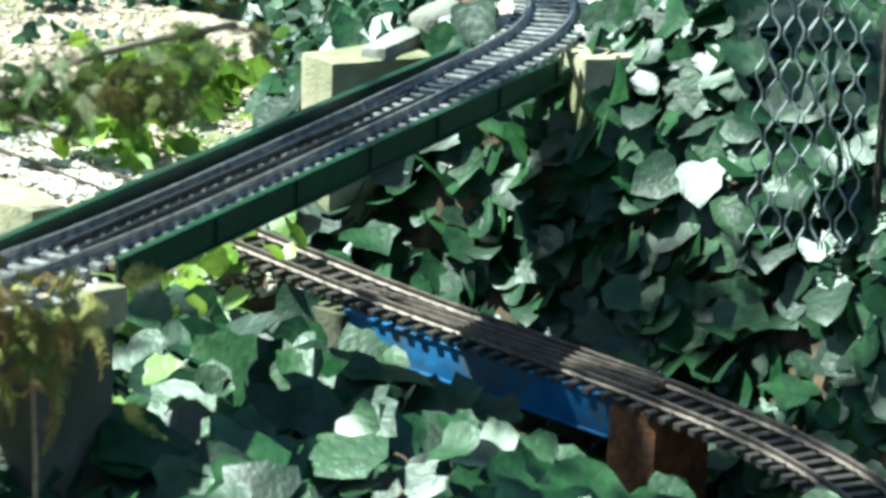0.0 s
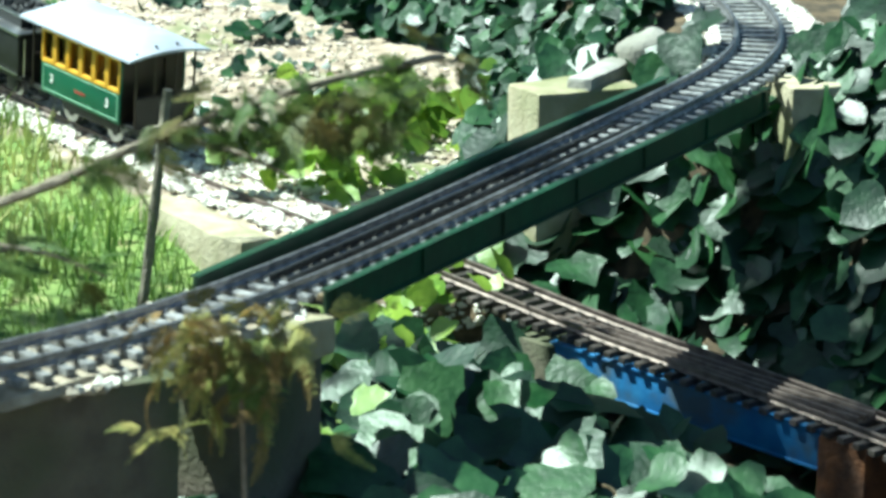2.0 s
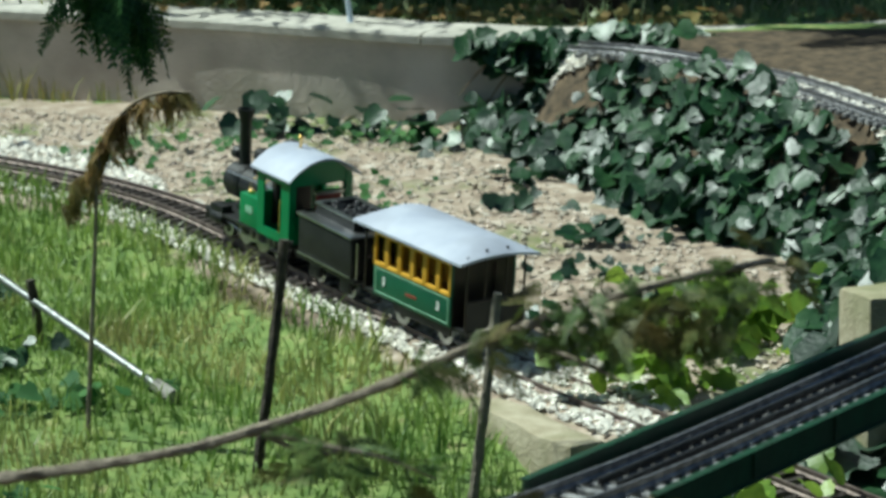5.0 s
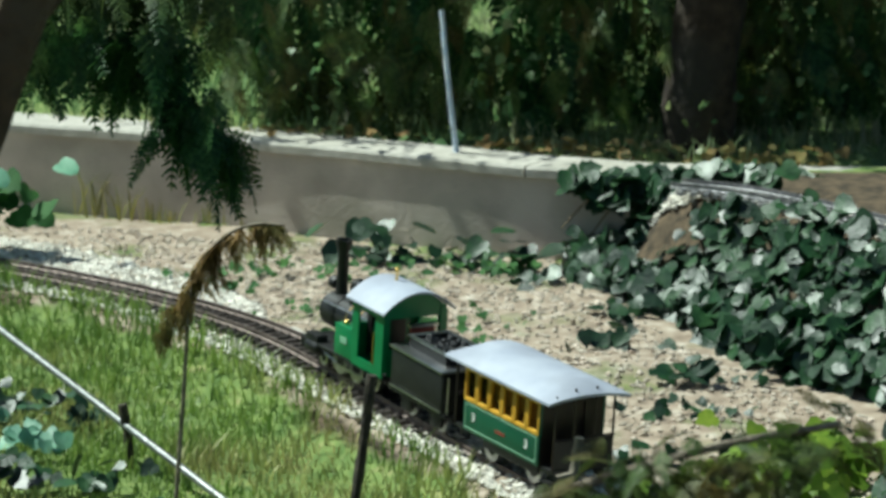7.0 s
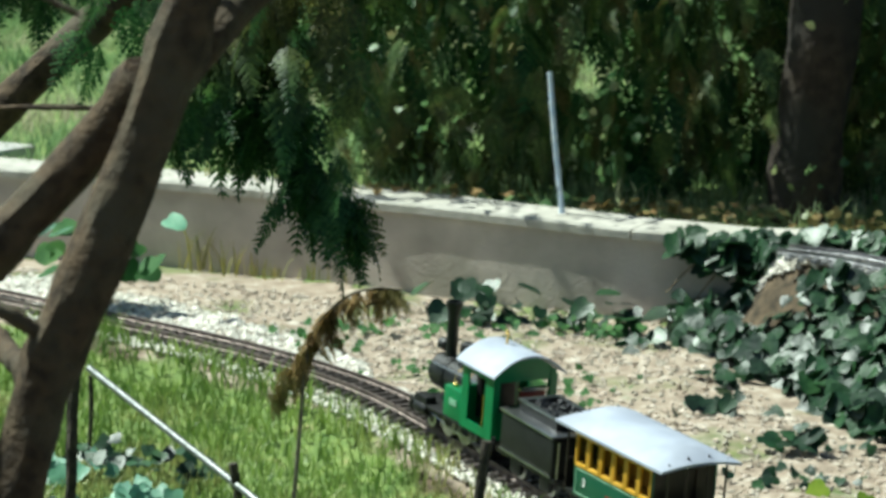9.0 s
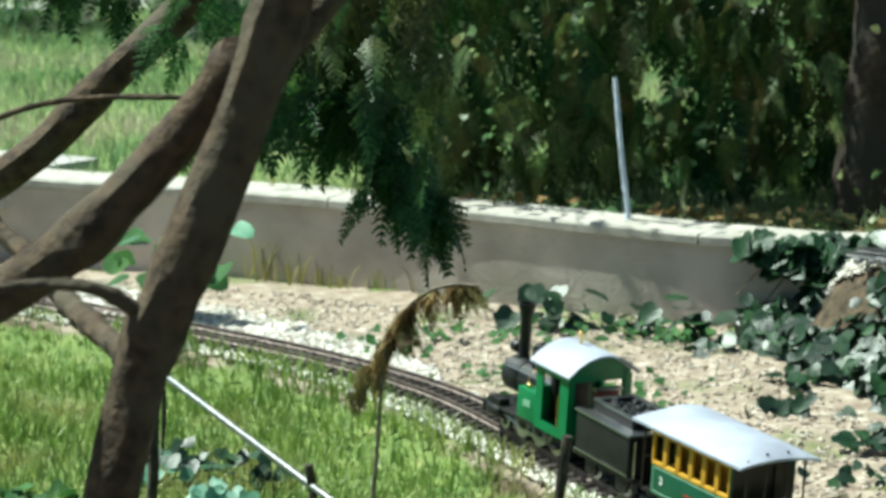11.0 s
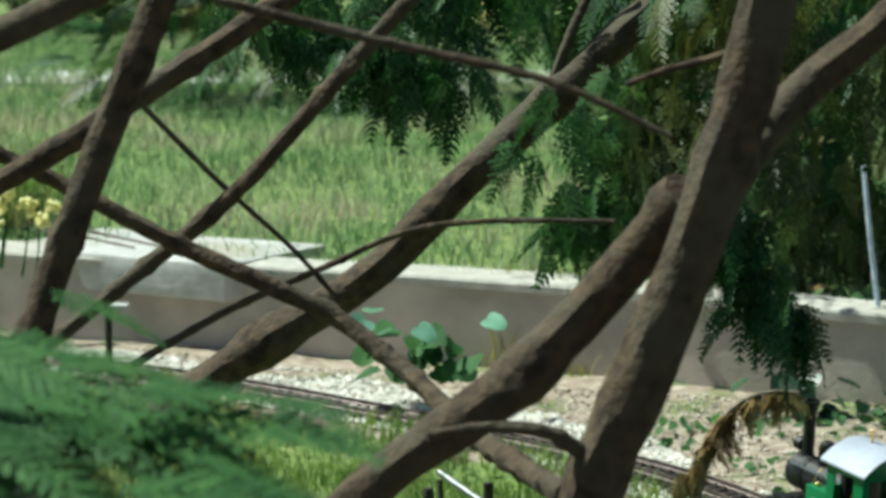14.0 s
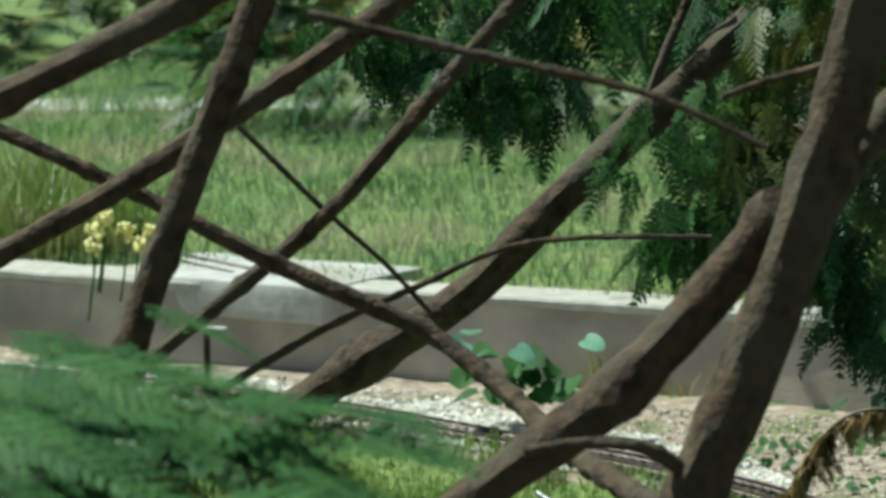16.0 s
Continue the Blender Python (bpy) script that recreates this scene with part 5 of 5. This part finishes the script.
# ---- the near tree ----
def near_tree():
    t = thing("thuja_tree", pose(-0.323, 2.06, 0.08), "old thuja with bare crossing lower branches", "tree")
    o = Vector((-0.31, 2.06, 0.06))

    def br(name, pts, r1, r2, seed, mat=M["bark"], knots=0.12):
        bm = bmesh.new()
        limb(bm, [Vector(p) - o for p in pts], r1, r2, 0.16, 10, knots, seed)
        return part(name, bm, mat, t)

    br("trunk", [(-0.41, 2.06, -0.04), (-0.385, 2.07, 0.25), (-0.338, 2.08, 0.48), (-0.309, 2.08, 0.60), (-0.2614, 2.08, 0.72), (-0.2183, 2.08, 0.84), (-0.1875, 2.08, 0.96), (-0.1567, 2.08, 1.08), (-0.10, 2.1, 1.5), (-0.06, 2.12, 2.2)], 0.0215, 0.0175, 1, knots=0.04)
    br("branch", [(-0.62, 2.08, 0.46), (-0.459, 2.095, 0.607), (-0.355, 2.111, 0.685), (-0.266, 2.118, 0.782), (-0.235, 2.10, 0.82)], 0.0145, 0.018, 2)
    br("branch", [(-0.72, 2.84, 0.515), (-0.627, 2.857, 0.581), (-0.522, 2.872, 0.649), (-0.459, 2.884, 0.712), (-0.344, 2.904, 0.821), (-0.236, 2.923, 0.921), (-0.15, 2.94, 1.0), (0.0, 2.96, 1.15)], 0.019, 0.014, 3)
    br("branch", [(-0.95, 2.43, 0.88), (-0.803, 2.437, 0.812), (-0.721, 2.438, 0.773), (-0.648, 2.439, 0.735), (-0.549, 2.441, 0.69), (-0.512, 2.442, 0.672), (-0.449, 2.40, 0.632), (-0.394, 2.30, 0.605), (-0.315, 2.09, 0.60)], 0.0055, 0.0095, 4)
    br("branch", [(-0.76, 2.16, 0.56), (-0.712, 2.177, 0.687), (-0.688, 2.186, 0.756), (-0.656, 2.198, 0.841), (-0.632, 2.207, 0.901), (-0.59, 2.22, 1.02)], 0.0115, 0.013, 5)
    br("branch", [(-0.88, 2.34, 0.73), (-0.803, 2.351, 0.768), (-0.729, 2.361, 0.81), (-0.655, 2.372, 0.858), (-0.581, 2.382, 0.906), (-0.516, 2.392, 0.953), (-0.42, 2.4, 1.03)], 0.009, 0.0105, 6)
    br("branch", [(-0.83, 2.50, 0.58), (-0.773, 2.509, 0.627), (-0.685, 2.523, 0.697), (-0.602, 2.537, 0.767), (-0.523, 2.552, 0.856), (-0.444, 2.568, 0.944), (-0.36, 2.58, 1.04)], 0.0065, 0.0075, 7)
    br("branch", [(-0.80, 2.01, 0.87), (-0.727, 2.019, 0.907), (-0.656, 2.028, 0.941), (-0.60, 2.035, 0.975)], 0.011, 0.012, 8)
    br("twig", [(-0.703, 2.512, 0.613), (-0.615, 2.524, 0.664), (-0.531, 2.534, 0.702), (-0.466, 2.542, 0.73), (-0.4, 2.548, 0.739), (-0.292, 2.555, 0.739)], 0.0035, 0.002, 9)
    br("twig", [(-0.682, 2.538, 0.832), (-0.616, 2.536, 0.767), (-0.559, 2.534, 0.716), (-0.521, 2.532, 0.674)], 0.0025, 0.002, 10)
    br("twig", [(-0.532, 1.867, 0.954), (-0.436, 1.871, 0.93), (-0.333, 1.875, 0.906), (-0.257, 1.877, 0.872)], 0.0035, 0.002, 11)
    br("twig", [(-0.285, 2.14, 0.884), (-0.26, 2.142, 0.893), (-0.224, 2.14, 0.903), (-0.195, 2.115, 0.915)], 0.0022, 0.003, 12)
    br("twig", [(-0.36, 2.903, 0.81), (-0.339, 2.91, 0.871), (-0.321, 2.916, 0.913), (-0.31, 2.92, 0.96)], 0.0055, 0.004, 13)
    br("branch", [(-0.24, 2.095, 0.79), (-0.212, 2.12, 0.825), (-0.169, 2.146, 0.875), (-0.107, 2.156, 0.926), (-0.02, 2.17, 1.0)], 0.0145, 0.011, 14)
    br("twig", [(-0.30, 2.075, 0.63), (-0.335, 2.06, 0.655), (-0.375, 2.05, 0.66), (-0.42, 2.04, 0.655)], 0.006, 0.0035, 15)

    rnd = random.Random(3)
    spots = []

    def fall(x, y, z, n, spread, size, head=None):
        for k in range(n):
            p = Vector((x + rnd.gauss(0, spread), y + rnd.gauss(0, spread * 0.7), z + rnd.gauss(0, spread * 0.6))) - o
            spots.append((p, rnd.uniform(0, 6.28) if head is None else head + rnd.gauss(0, 0.5), rnd.uniform(0.6, 1.3), rnd.uniform(-1.2, 1.2), rnd.uniform(*size)))

    fall(-0.165, 2.745, 0.675, 14, 0.012, (0.045, 0.075))
    fall(-0.20, 2.75, 0.715, 26, 0.022, (0.05, 0.08))
    fall(-0.25, 2.755, 0.735, 34, 0.032, (0.05, 0.08))
    fall(-0.32, 2.755, 0.73, 24, 0.03, (0.045, 0.075))
    fall(-0.23, 2.76, 0.80, 100, 0.05, (0.045, 0.07))
    fall(-0.16, 2.77, 0.90, 150, 0.07, (0.045, 0.07))
    fall(-0.63, 3.07, 0.895, 34, 0.028, (0.045, 0.08))
    fall(-0.55, 3.07, 0.86, 36, 0.028, (0.045, 0.08))
    fall(-0.48, 3.08, 0.835, 34, 0.028, (0.045, 0.08))
    fall(-0.50, 3.08, 0.96, 60, 0.06, (0.06, 0.1))
    fall(-0.30, 3.1, 0.95, 50, 0.06, (0.06, 0.11))
    fall(-0.135, 2.745, 0.632, 12, 0.009, (0.045, 0.07))
    fall(-0.165, 2.745, 0.648, 12, 0.010, (0.045, 0.07))
    sprays("foliage", spots, M["fir"], t, 2)
    # unseen top of the tree, added above the view
    spots = []
    for k in range(90):
        w, h = rnd.uniform(0, 6.28), rnd.uniform(1.7, 2.6)
        r = rnd.uniform(0.05, 0.35) * (2.9 - h) / 1.2
        spots.append((Vector((-0.12 + r * math.cos(w), 2.3 + r * math.sin(w), h)) - o, w, rnd.uniform(0.3, 1.0), rnd.uniform(-0.6, 0.6), rnd.uniform(0.12, 0.22)))
    # more unseen sprays, added overhead to throw dappled shade on the ivy bank
    for k in range(60):
        w, r = rnd.uniform(0, 6.28), 0.55 * math.sqrt(rnd.random())
        spots.append((Vector((0.12 + r * math.cos(w), 2.72 + r * math.sin(w), rnd.uniform(1.75, 2.3))) - o, w, rnd.uniform(0.2, 1.0), rnd.uniform(-0.6, 0.6), rnd.uniform(0.12, 0.24)))
    sprays("crown", spots, M["fir"], t, 3)
    # unseen branches added to carry the shading sprays
    for k, (bx, by) in enumerate(((0.55, 2.9), (0.2, 3.2), (0.35, 2.5))):
        br("branch", [(-0.08, 2.11, 1.7 + 0.1 * k), (bx * 0.5, (by + 2.1) / 2, 1.95 + 0.08 * k), (bx, by, 2.05)], 0.012, 0.005, 40 + k)
    spots = []
    for cx, cy, cz, n, sp in ((-0.62, 1.47, 0.785, 9, 0.02), (-0.57, 1.475, 0.775, 10, 0.025), (-0.51, 1.48, 0.768, 8, 0.02), (-0.56, 1.47, 0.75, 8, 0.03), (-0.62, 1.465, 0.755, 8, 0.02), (-0.63, 1.58, 0.80, 9, 0.02), (-0.66, 1.58, 0.77, 8, 0.02)):
        for k in range(n):
            spots.append((Vector((cx + rnd.gauss(0, sp), cy + rnd.gauss(0, 0.05), cz + rnd.gauss(0, 0.008))) - o, rnd.uniform(-0.7, 0.5), rnd.uniform(-0.1, 0.25), rnd.uniform(0.1, 0.5), rnd.uniform(0.05, 0.10)))
    sprays("young_foliage", spots, M["firlit"], t, 4)


near_tree()


# ---- the dead bough across the upper track ----
def bough():
    t = thing("thuja_bough", pose(-0.25, 1.95, 0.44), "thin bare thuja bough with dark drooping foliage", "branch")
    o = Vector((-0.25, 1.95, 0.44))
    bm = bmesh.new()
    limb(bm, [Vector(p) - o for p in ((-0.62, 1.97, 0.40), (-0.35, 1.955, 0.44), (-0.212, 1.951, 0.447), (-0.103, 1.945, 0.462), (-0.037, 1.943, 0.478), (0.044, 1.942, 0.505), (0.117, 1.943, 0.535), (0.212, 1.942, 0.566), (0.30, 1.939, 0.585))], 0.0055, 0.0025, 0.18, 8, 0.15, 5)
    part("branch", bm, M["twig"], t)
    for k, pts in enumerate((((-0.035, 1.943, 0.478), (0.01, 1.93, 0.47), (0.045, 1.93, 0.462), (0.085, 1.93, 0.444)), ((-0.03, 1.943, 0.475), (0.0, 1.94, 0.462), (0.03, 1.935, 0.468)), ((0.12, 1.943, 0.535), (0.16, 1.92, 0.53), (0.2, 1.90, 0.515)))):
        bm = bmesh.new()
        limb(bm, [Vector(p) - o for p in pts], 0.0025, 0.001, 0.15, 6, 0, 20 + k)
        part("twig", bm, M["twig"], t)
    rnd = random.Random(9)
    spots = []
    for cx, cz, n, sx, sz in ((0.16, 0.55, 34, 0.018, 0.008), (0.205, 0.555, 50, 0.024, 0.009), (0.25, 0.565, 40, 0.022, 0.008), (0.18, 0.537, 36, 0.018, 0.008), (0.22, 0.545, 36, 0.02, 0.008), (0.285, 0.578, 16, 0.018, 0.006), (0.075, 0.525, 16, 0.012, 0.008), (0.11, 0.53, 10, 0.01, 0.006), (0.07, 0.455, 16, 0.012, 0.006), (0.01, 0.465, 26, 0.012, 0.010)):
        for k in range(n * 6 // 9):
            spots.append((Vector((cx + rnd.gauss(0, sx), 1.93 + rnd.gauss(0, 0.02), cz + rnd.gauss(0, sz))) - o, rnd.uniform(-2.6, 2.6), rnd.uniform(-0.5, 0.9), rnd.uniform(-1.3, 1.3), rnd.uniform(0.022, 0.042)))
    sprays("foliage", spots, M["firdull"], t, 6)


bough()


def dry_tuft():
    t = thing("thuja_seedling", pose(0.165, 1.945, 0.2), "yellowing thuja seedling beside the retaining block", "shrub")
    rnd = random.Random(19)
    spots = []
    for k in range(95):
        p = Vector((rnd.gauss(-0.004, 0.03), rnd.gauss(-0.01, 0.012), 0.222 - abs(rnd.gauss(0, 0.04))))
        spots.append((p, rnd.uniform(-3.6, 0.6), rnd.uniform(-0.5, 1.1), rnd.uniform(-1.4, 1.4), rnd.uniform(0.018, 0.04)))
    sprays("foliage", spots[:55], M["dry"], t, 8, 0.6)
    sprays("dry_foliage", spots[55:], M["straw"], t, 9, 0.6)
    bm = bmesh.new()
    limb(bm, [(0, 0, -0.16), (0.004, 0, 0.08), (0, -0.005, 0.2)], 0.003, 0.0015, 0.1, 6)
    part("stem", bm, M["twig"], t)


dry_tuft()


def arched_twig():
    """The bent dead stalk that arches over the gravel."""
    t = thing("dead_stalk", Matrix(), "bent dead brown stalk arching over the lawn edge", "stalk")
    c = [(-0.237, 3.2, 0.13), (-0.223, 3.2, 0.329), (-0.217, 3.2, 0.414), (-0.206, 3.2, 0.461), (-0.178, 3.2, 0.493), (-0.146, 3.2, 0.505), (-0.115, 3.2, 0.504)]
    bm = bmesh.new()
    limb(bm, c, 0.0030, 0.0016, 0.1, 6)
    part("stem", bm, M["twig"], t)
    rnd = random.Random(31)
    spots = []
    for k in range(70):
        i = rnd.uniform(2.6, 5.9)
        a, b = Vector(c[int(i)]), Vector(c[int(i) + 1])
        spots.append((a.lerp(b, i % 1), rnd.choice((0.0, 3.1)) + rnd.gauss(0, 0.5), rnd.uniform(0.5, 1.4), rnd.uniform(-0.8, 0.8), rnd.uniform(0.018, 0.042)))
    for k in range(30):
        u = rnd.random()
        spots.append((Vector(c[3]).lerp(Vector((-0.246, 3.2, 0.389)), u) + Vector((rnd.gauss(0, 0.005), 0, 0)), rnd.uniform(0, 6.28), rnd.uniform(1.1, 1.5), 0, rnd.uniform(0.02, 0.04)))
    sprays("dry_needles", spots, M["straw"], t, 9)


arched_twig()


# ---- behind the wall: trunk, hanging conifer, far planting ----
def back_tree():
    p = Vector(hill(0.52, 5.55, 0.25))
    t = thing("thuja_tree", Matrix.Translation(p), "large dark thuja with hanging foliage behind the wall", "tree")
    bm = bmesh.new()
    limb(bm, [(0.0, 0, -0.05), (0.0, 0, 0.1), (0.02, 0, 0.3), (0.05, 0.02, 0.7), (0.06, 0.02, 1.6), (0.05, 0, 2.6)], 0.055, 0.042, 0.16, 20, 0.05, 4)
    part("trunk", bm, M["darkbark"], t)
    rnd = random.Random(14)
    for k in range(9):
        x = -0.15 - 0.14 * k
        bm = bmesh.new()
        limb(bm, [(0.04, 0.02, 0.75 + 0.05 * k), (x * 0.5, 0.1 + 0.03 * k, 0.85), (x, 0.12 + rnd.uniform(0, 0.3), 0.62)], 0.012, 0.004, 0.15, 7, 0.1, 30 + k)
        part("branch", bm, M["darkbark"], t)
    spots = []
    for k in range(1150):
        x = rnd.uniform(-0.95, 0.5)
        z = rnd.uniform(0.0, 0.95)
        low = 0.06 + 0.10 * noise.noise(Vector((x * 5, 0, 7))) + (0.40 * step(-x, 0.62, 0.95))
        if z < low:
            continue
        spots.append((Vector((x, 0.10 + rnd.uniform(0, 0.55), z)), rnd.uniform(0, 6.28), rnd.uniform(0.8, 1.5), rnd.uniform(-1, 1), rnd.uniform(0.09, 0.18)))
    sprays("foliage", spots, M["fir"], t, 12)
    # lighter sprays in front: the sun on the foliage, put into their colour
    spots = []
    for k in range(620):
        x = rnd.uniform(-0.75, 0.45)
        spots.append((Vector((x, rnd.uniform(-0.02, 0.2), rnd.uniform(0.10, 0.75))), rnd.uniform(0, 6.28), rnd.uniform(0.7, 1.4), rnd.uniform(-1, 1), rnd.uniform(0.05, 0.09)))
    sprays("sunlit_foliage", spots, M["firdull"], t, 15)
    # pale small leaves scattered in front as painted flecks of sun
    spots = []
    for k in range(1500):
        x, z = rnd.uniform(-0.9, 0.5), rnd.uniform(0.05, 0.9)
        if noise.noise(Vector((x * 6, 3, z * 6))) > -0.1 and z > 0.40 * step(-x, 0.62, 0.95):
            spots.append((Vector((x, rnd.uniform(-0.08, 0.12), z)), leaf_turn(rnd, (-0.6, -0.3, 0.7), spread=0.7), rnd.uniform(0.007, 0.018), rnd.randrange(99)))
    tagged(leaves_joined("small_foliage", spots, M["fleck"], t), "small yellow-green leaves coloured as sun flecks", kind="stuff")
    # unseen top of this tree, added above the view, shading the planting below
    spots = []
    for k in range(120):
        w, h = rnd.uniform(0, 6.28), rnd.uniform(1.1, 2.6)
        r = rnd.uniform(0.1, 0.7) * (3.0 - h) / 2
        spots.append((Vector((r * math.cos(w), 0.2 + r * math.sin(w), h)), w, rnd.uniform(0.5, 1.2), rnd.uniform(-0.6, 0.6), rnd.uniform(0.2, 0.35)))
    sprays("crown", spots, M["fir"], t, 13)


back_tree()


def shrub(x, y, n, rx, ry, h, mat, label, seed, size=(0.1, 0.2)):
    rnd = random.Random(seed)
    p = Vector(hill(x, y, ground_z(x, y)))
    t = thing("garden_shrub", Matrix.Translation(p), label, "shrub")
    for k in range(5):
        w = rnd.uniform(0, 6.28)
        bm = bmesh.new()
        limb(bm, [(0, 0, -0.03), (0.3 * rx * math.cos(w), 0.3 * ry * math.sin(w), h * 0.4), (0.6 * rx * math.cos(w), 0.6 * ry * math.sin(w), h * 0.75)], 0.012, 0.004, 0.2, 7, 0, k)
        part("stem", bm, M["darkbark"], t)
    spots = []
    for k in range(n):
        w, r = rnd.uniform(0, 6.28), math.sqrt(rnd.random())
        z = rnd.uniform(0.05, 1) * h * (1 - 0.5 * r * r)
        spots.append((Vector((rx * r * math.cos(w), ry * r * math.sin(w), z)), w, rnd.uniform(-0.4, 0.8), rnd.uniform(-0.6, 0.6), rnd.uniform(*size)))
    sprays("foliage", spots, mat, t, seed)


shrub(1.5, 6.6, 300, 0.7, 0.4, 1.1, M["fir"], "dark dense evergreen shrub over long grass", 51)
shrub(0.9, 9.6, 320, 0.9, 0.4, 1.0, M["fir"], "dark dense evergreen shrub on the terrace", 52)
shrub(-1.0, 9.4, 300, 0.9, 0.4, 1.2, M["fir"], "dark dense evergreen shrub on the terrace", 53)
shrub(2.6, 5.2, 300, 0.8, 0.6, 1.4, M["fir"], "dark evergreen shrub beside the ivy bank", 54)
shrub(-3.6, 12.6, 260, 1.2, 0.5, 1.0, M["fir"], "dark dense evergreen shrub on the terrace", 56, (0.2, 0.4))
shrub(-5.6, 13.2, 260, 1.3, 0.5, 1.1, M["dry"], "brownish garden hedge beyond the path", 57, (0.2, 0.4))
shrub(-1.4, 13.0, 260, 1.3, 0.5, 1.0, M["dry"], "brownish garden hedge beyond the path", 58, (0.2, 0.4))
shrub(2.4, 3.6, 300, 0.6, 0.6, 1.4, M["fir"], "dark evergreen shrub beside the ivy bank", 55)


def flowers():
    rnd = random.Random(61)
    t = thing("flowering_plant", Matrix(), "tall plant with pale yellow flower heads", "plant")
    for k in range(7):
        p = Vector(hill(-1.50 + rnd.gauss(0, 0.04), 5.9 + rnd.gauss(0, 0.05), 0.36 + rnd.uniform(0, 0.06)))
        bm = bmesh.new()
        limb(bm, [p - Vector((0.01, 0, 0.12)), p - Vector((0, 0, 0.05)), p], 0.002, 0.0015, 0.1, 6)
        s = part("stem", bm, M["firlit"], t)
        bm = bmesh.new()
        for q in range(14):
            r = bmesh.ops.create_icosphere(bm, subdivisions=1, radius=0.006)
            o = p + Vector((rnd.gauss(0, 0.007), rnd.gauss(0, 0.007), rnd.gauss(0, 0.006)))
            for v in r["verts"]:
                v.co += o
        part("flower_head", bm, M["flower"], s, "pale yellow flower head")


flowers()


# ---- wire netting on the ivy bank ----
def netting():
    t = thing("wire_fence", pose(0.872, 2.60, 0.235, 0, 0, -20), "leaning galvanised chain link netting overgrown by ivy", "fence")
    rnd = random.Random(44)
    bm = bmesh.new()
    for k in range(0, 9):
        zig = []
        for j in range(13):
            side_step = 0.0062 if (j + k) % 2 else -0.0010
            for dz in (-0.004, 0.004):
                zig.append(Vector((k * 0.0115 + side_step + rnd.gauss(0, 0.0006), 0.03 * j / 14 + (0.0012 if j % 2 else -0.0012), 0.019 * j + dz)))
        for a, b in zip(zig, zig[1:]):
            rod(bm, a, b, 0.0012, n=5)
    part("mesh", bm, M["wire"], t)
    bm = bmesh.new()
    rod(bm, (0.115, 0.01, -0.08), (0.115, 0.04, 0.23), 0.004, n=8)
    part("post", bm, M["post"], t)


netting()
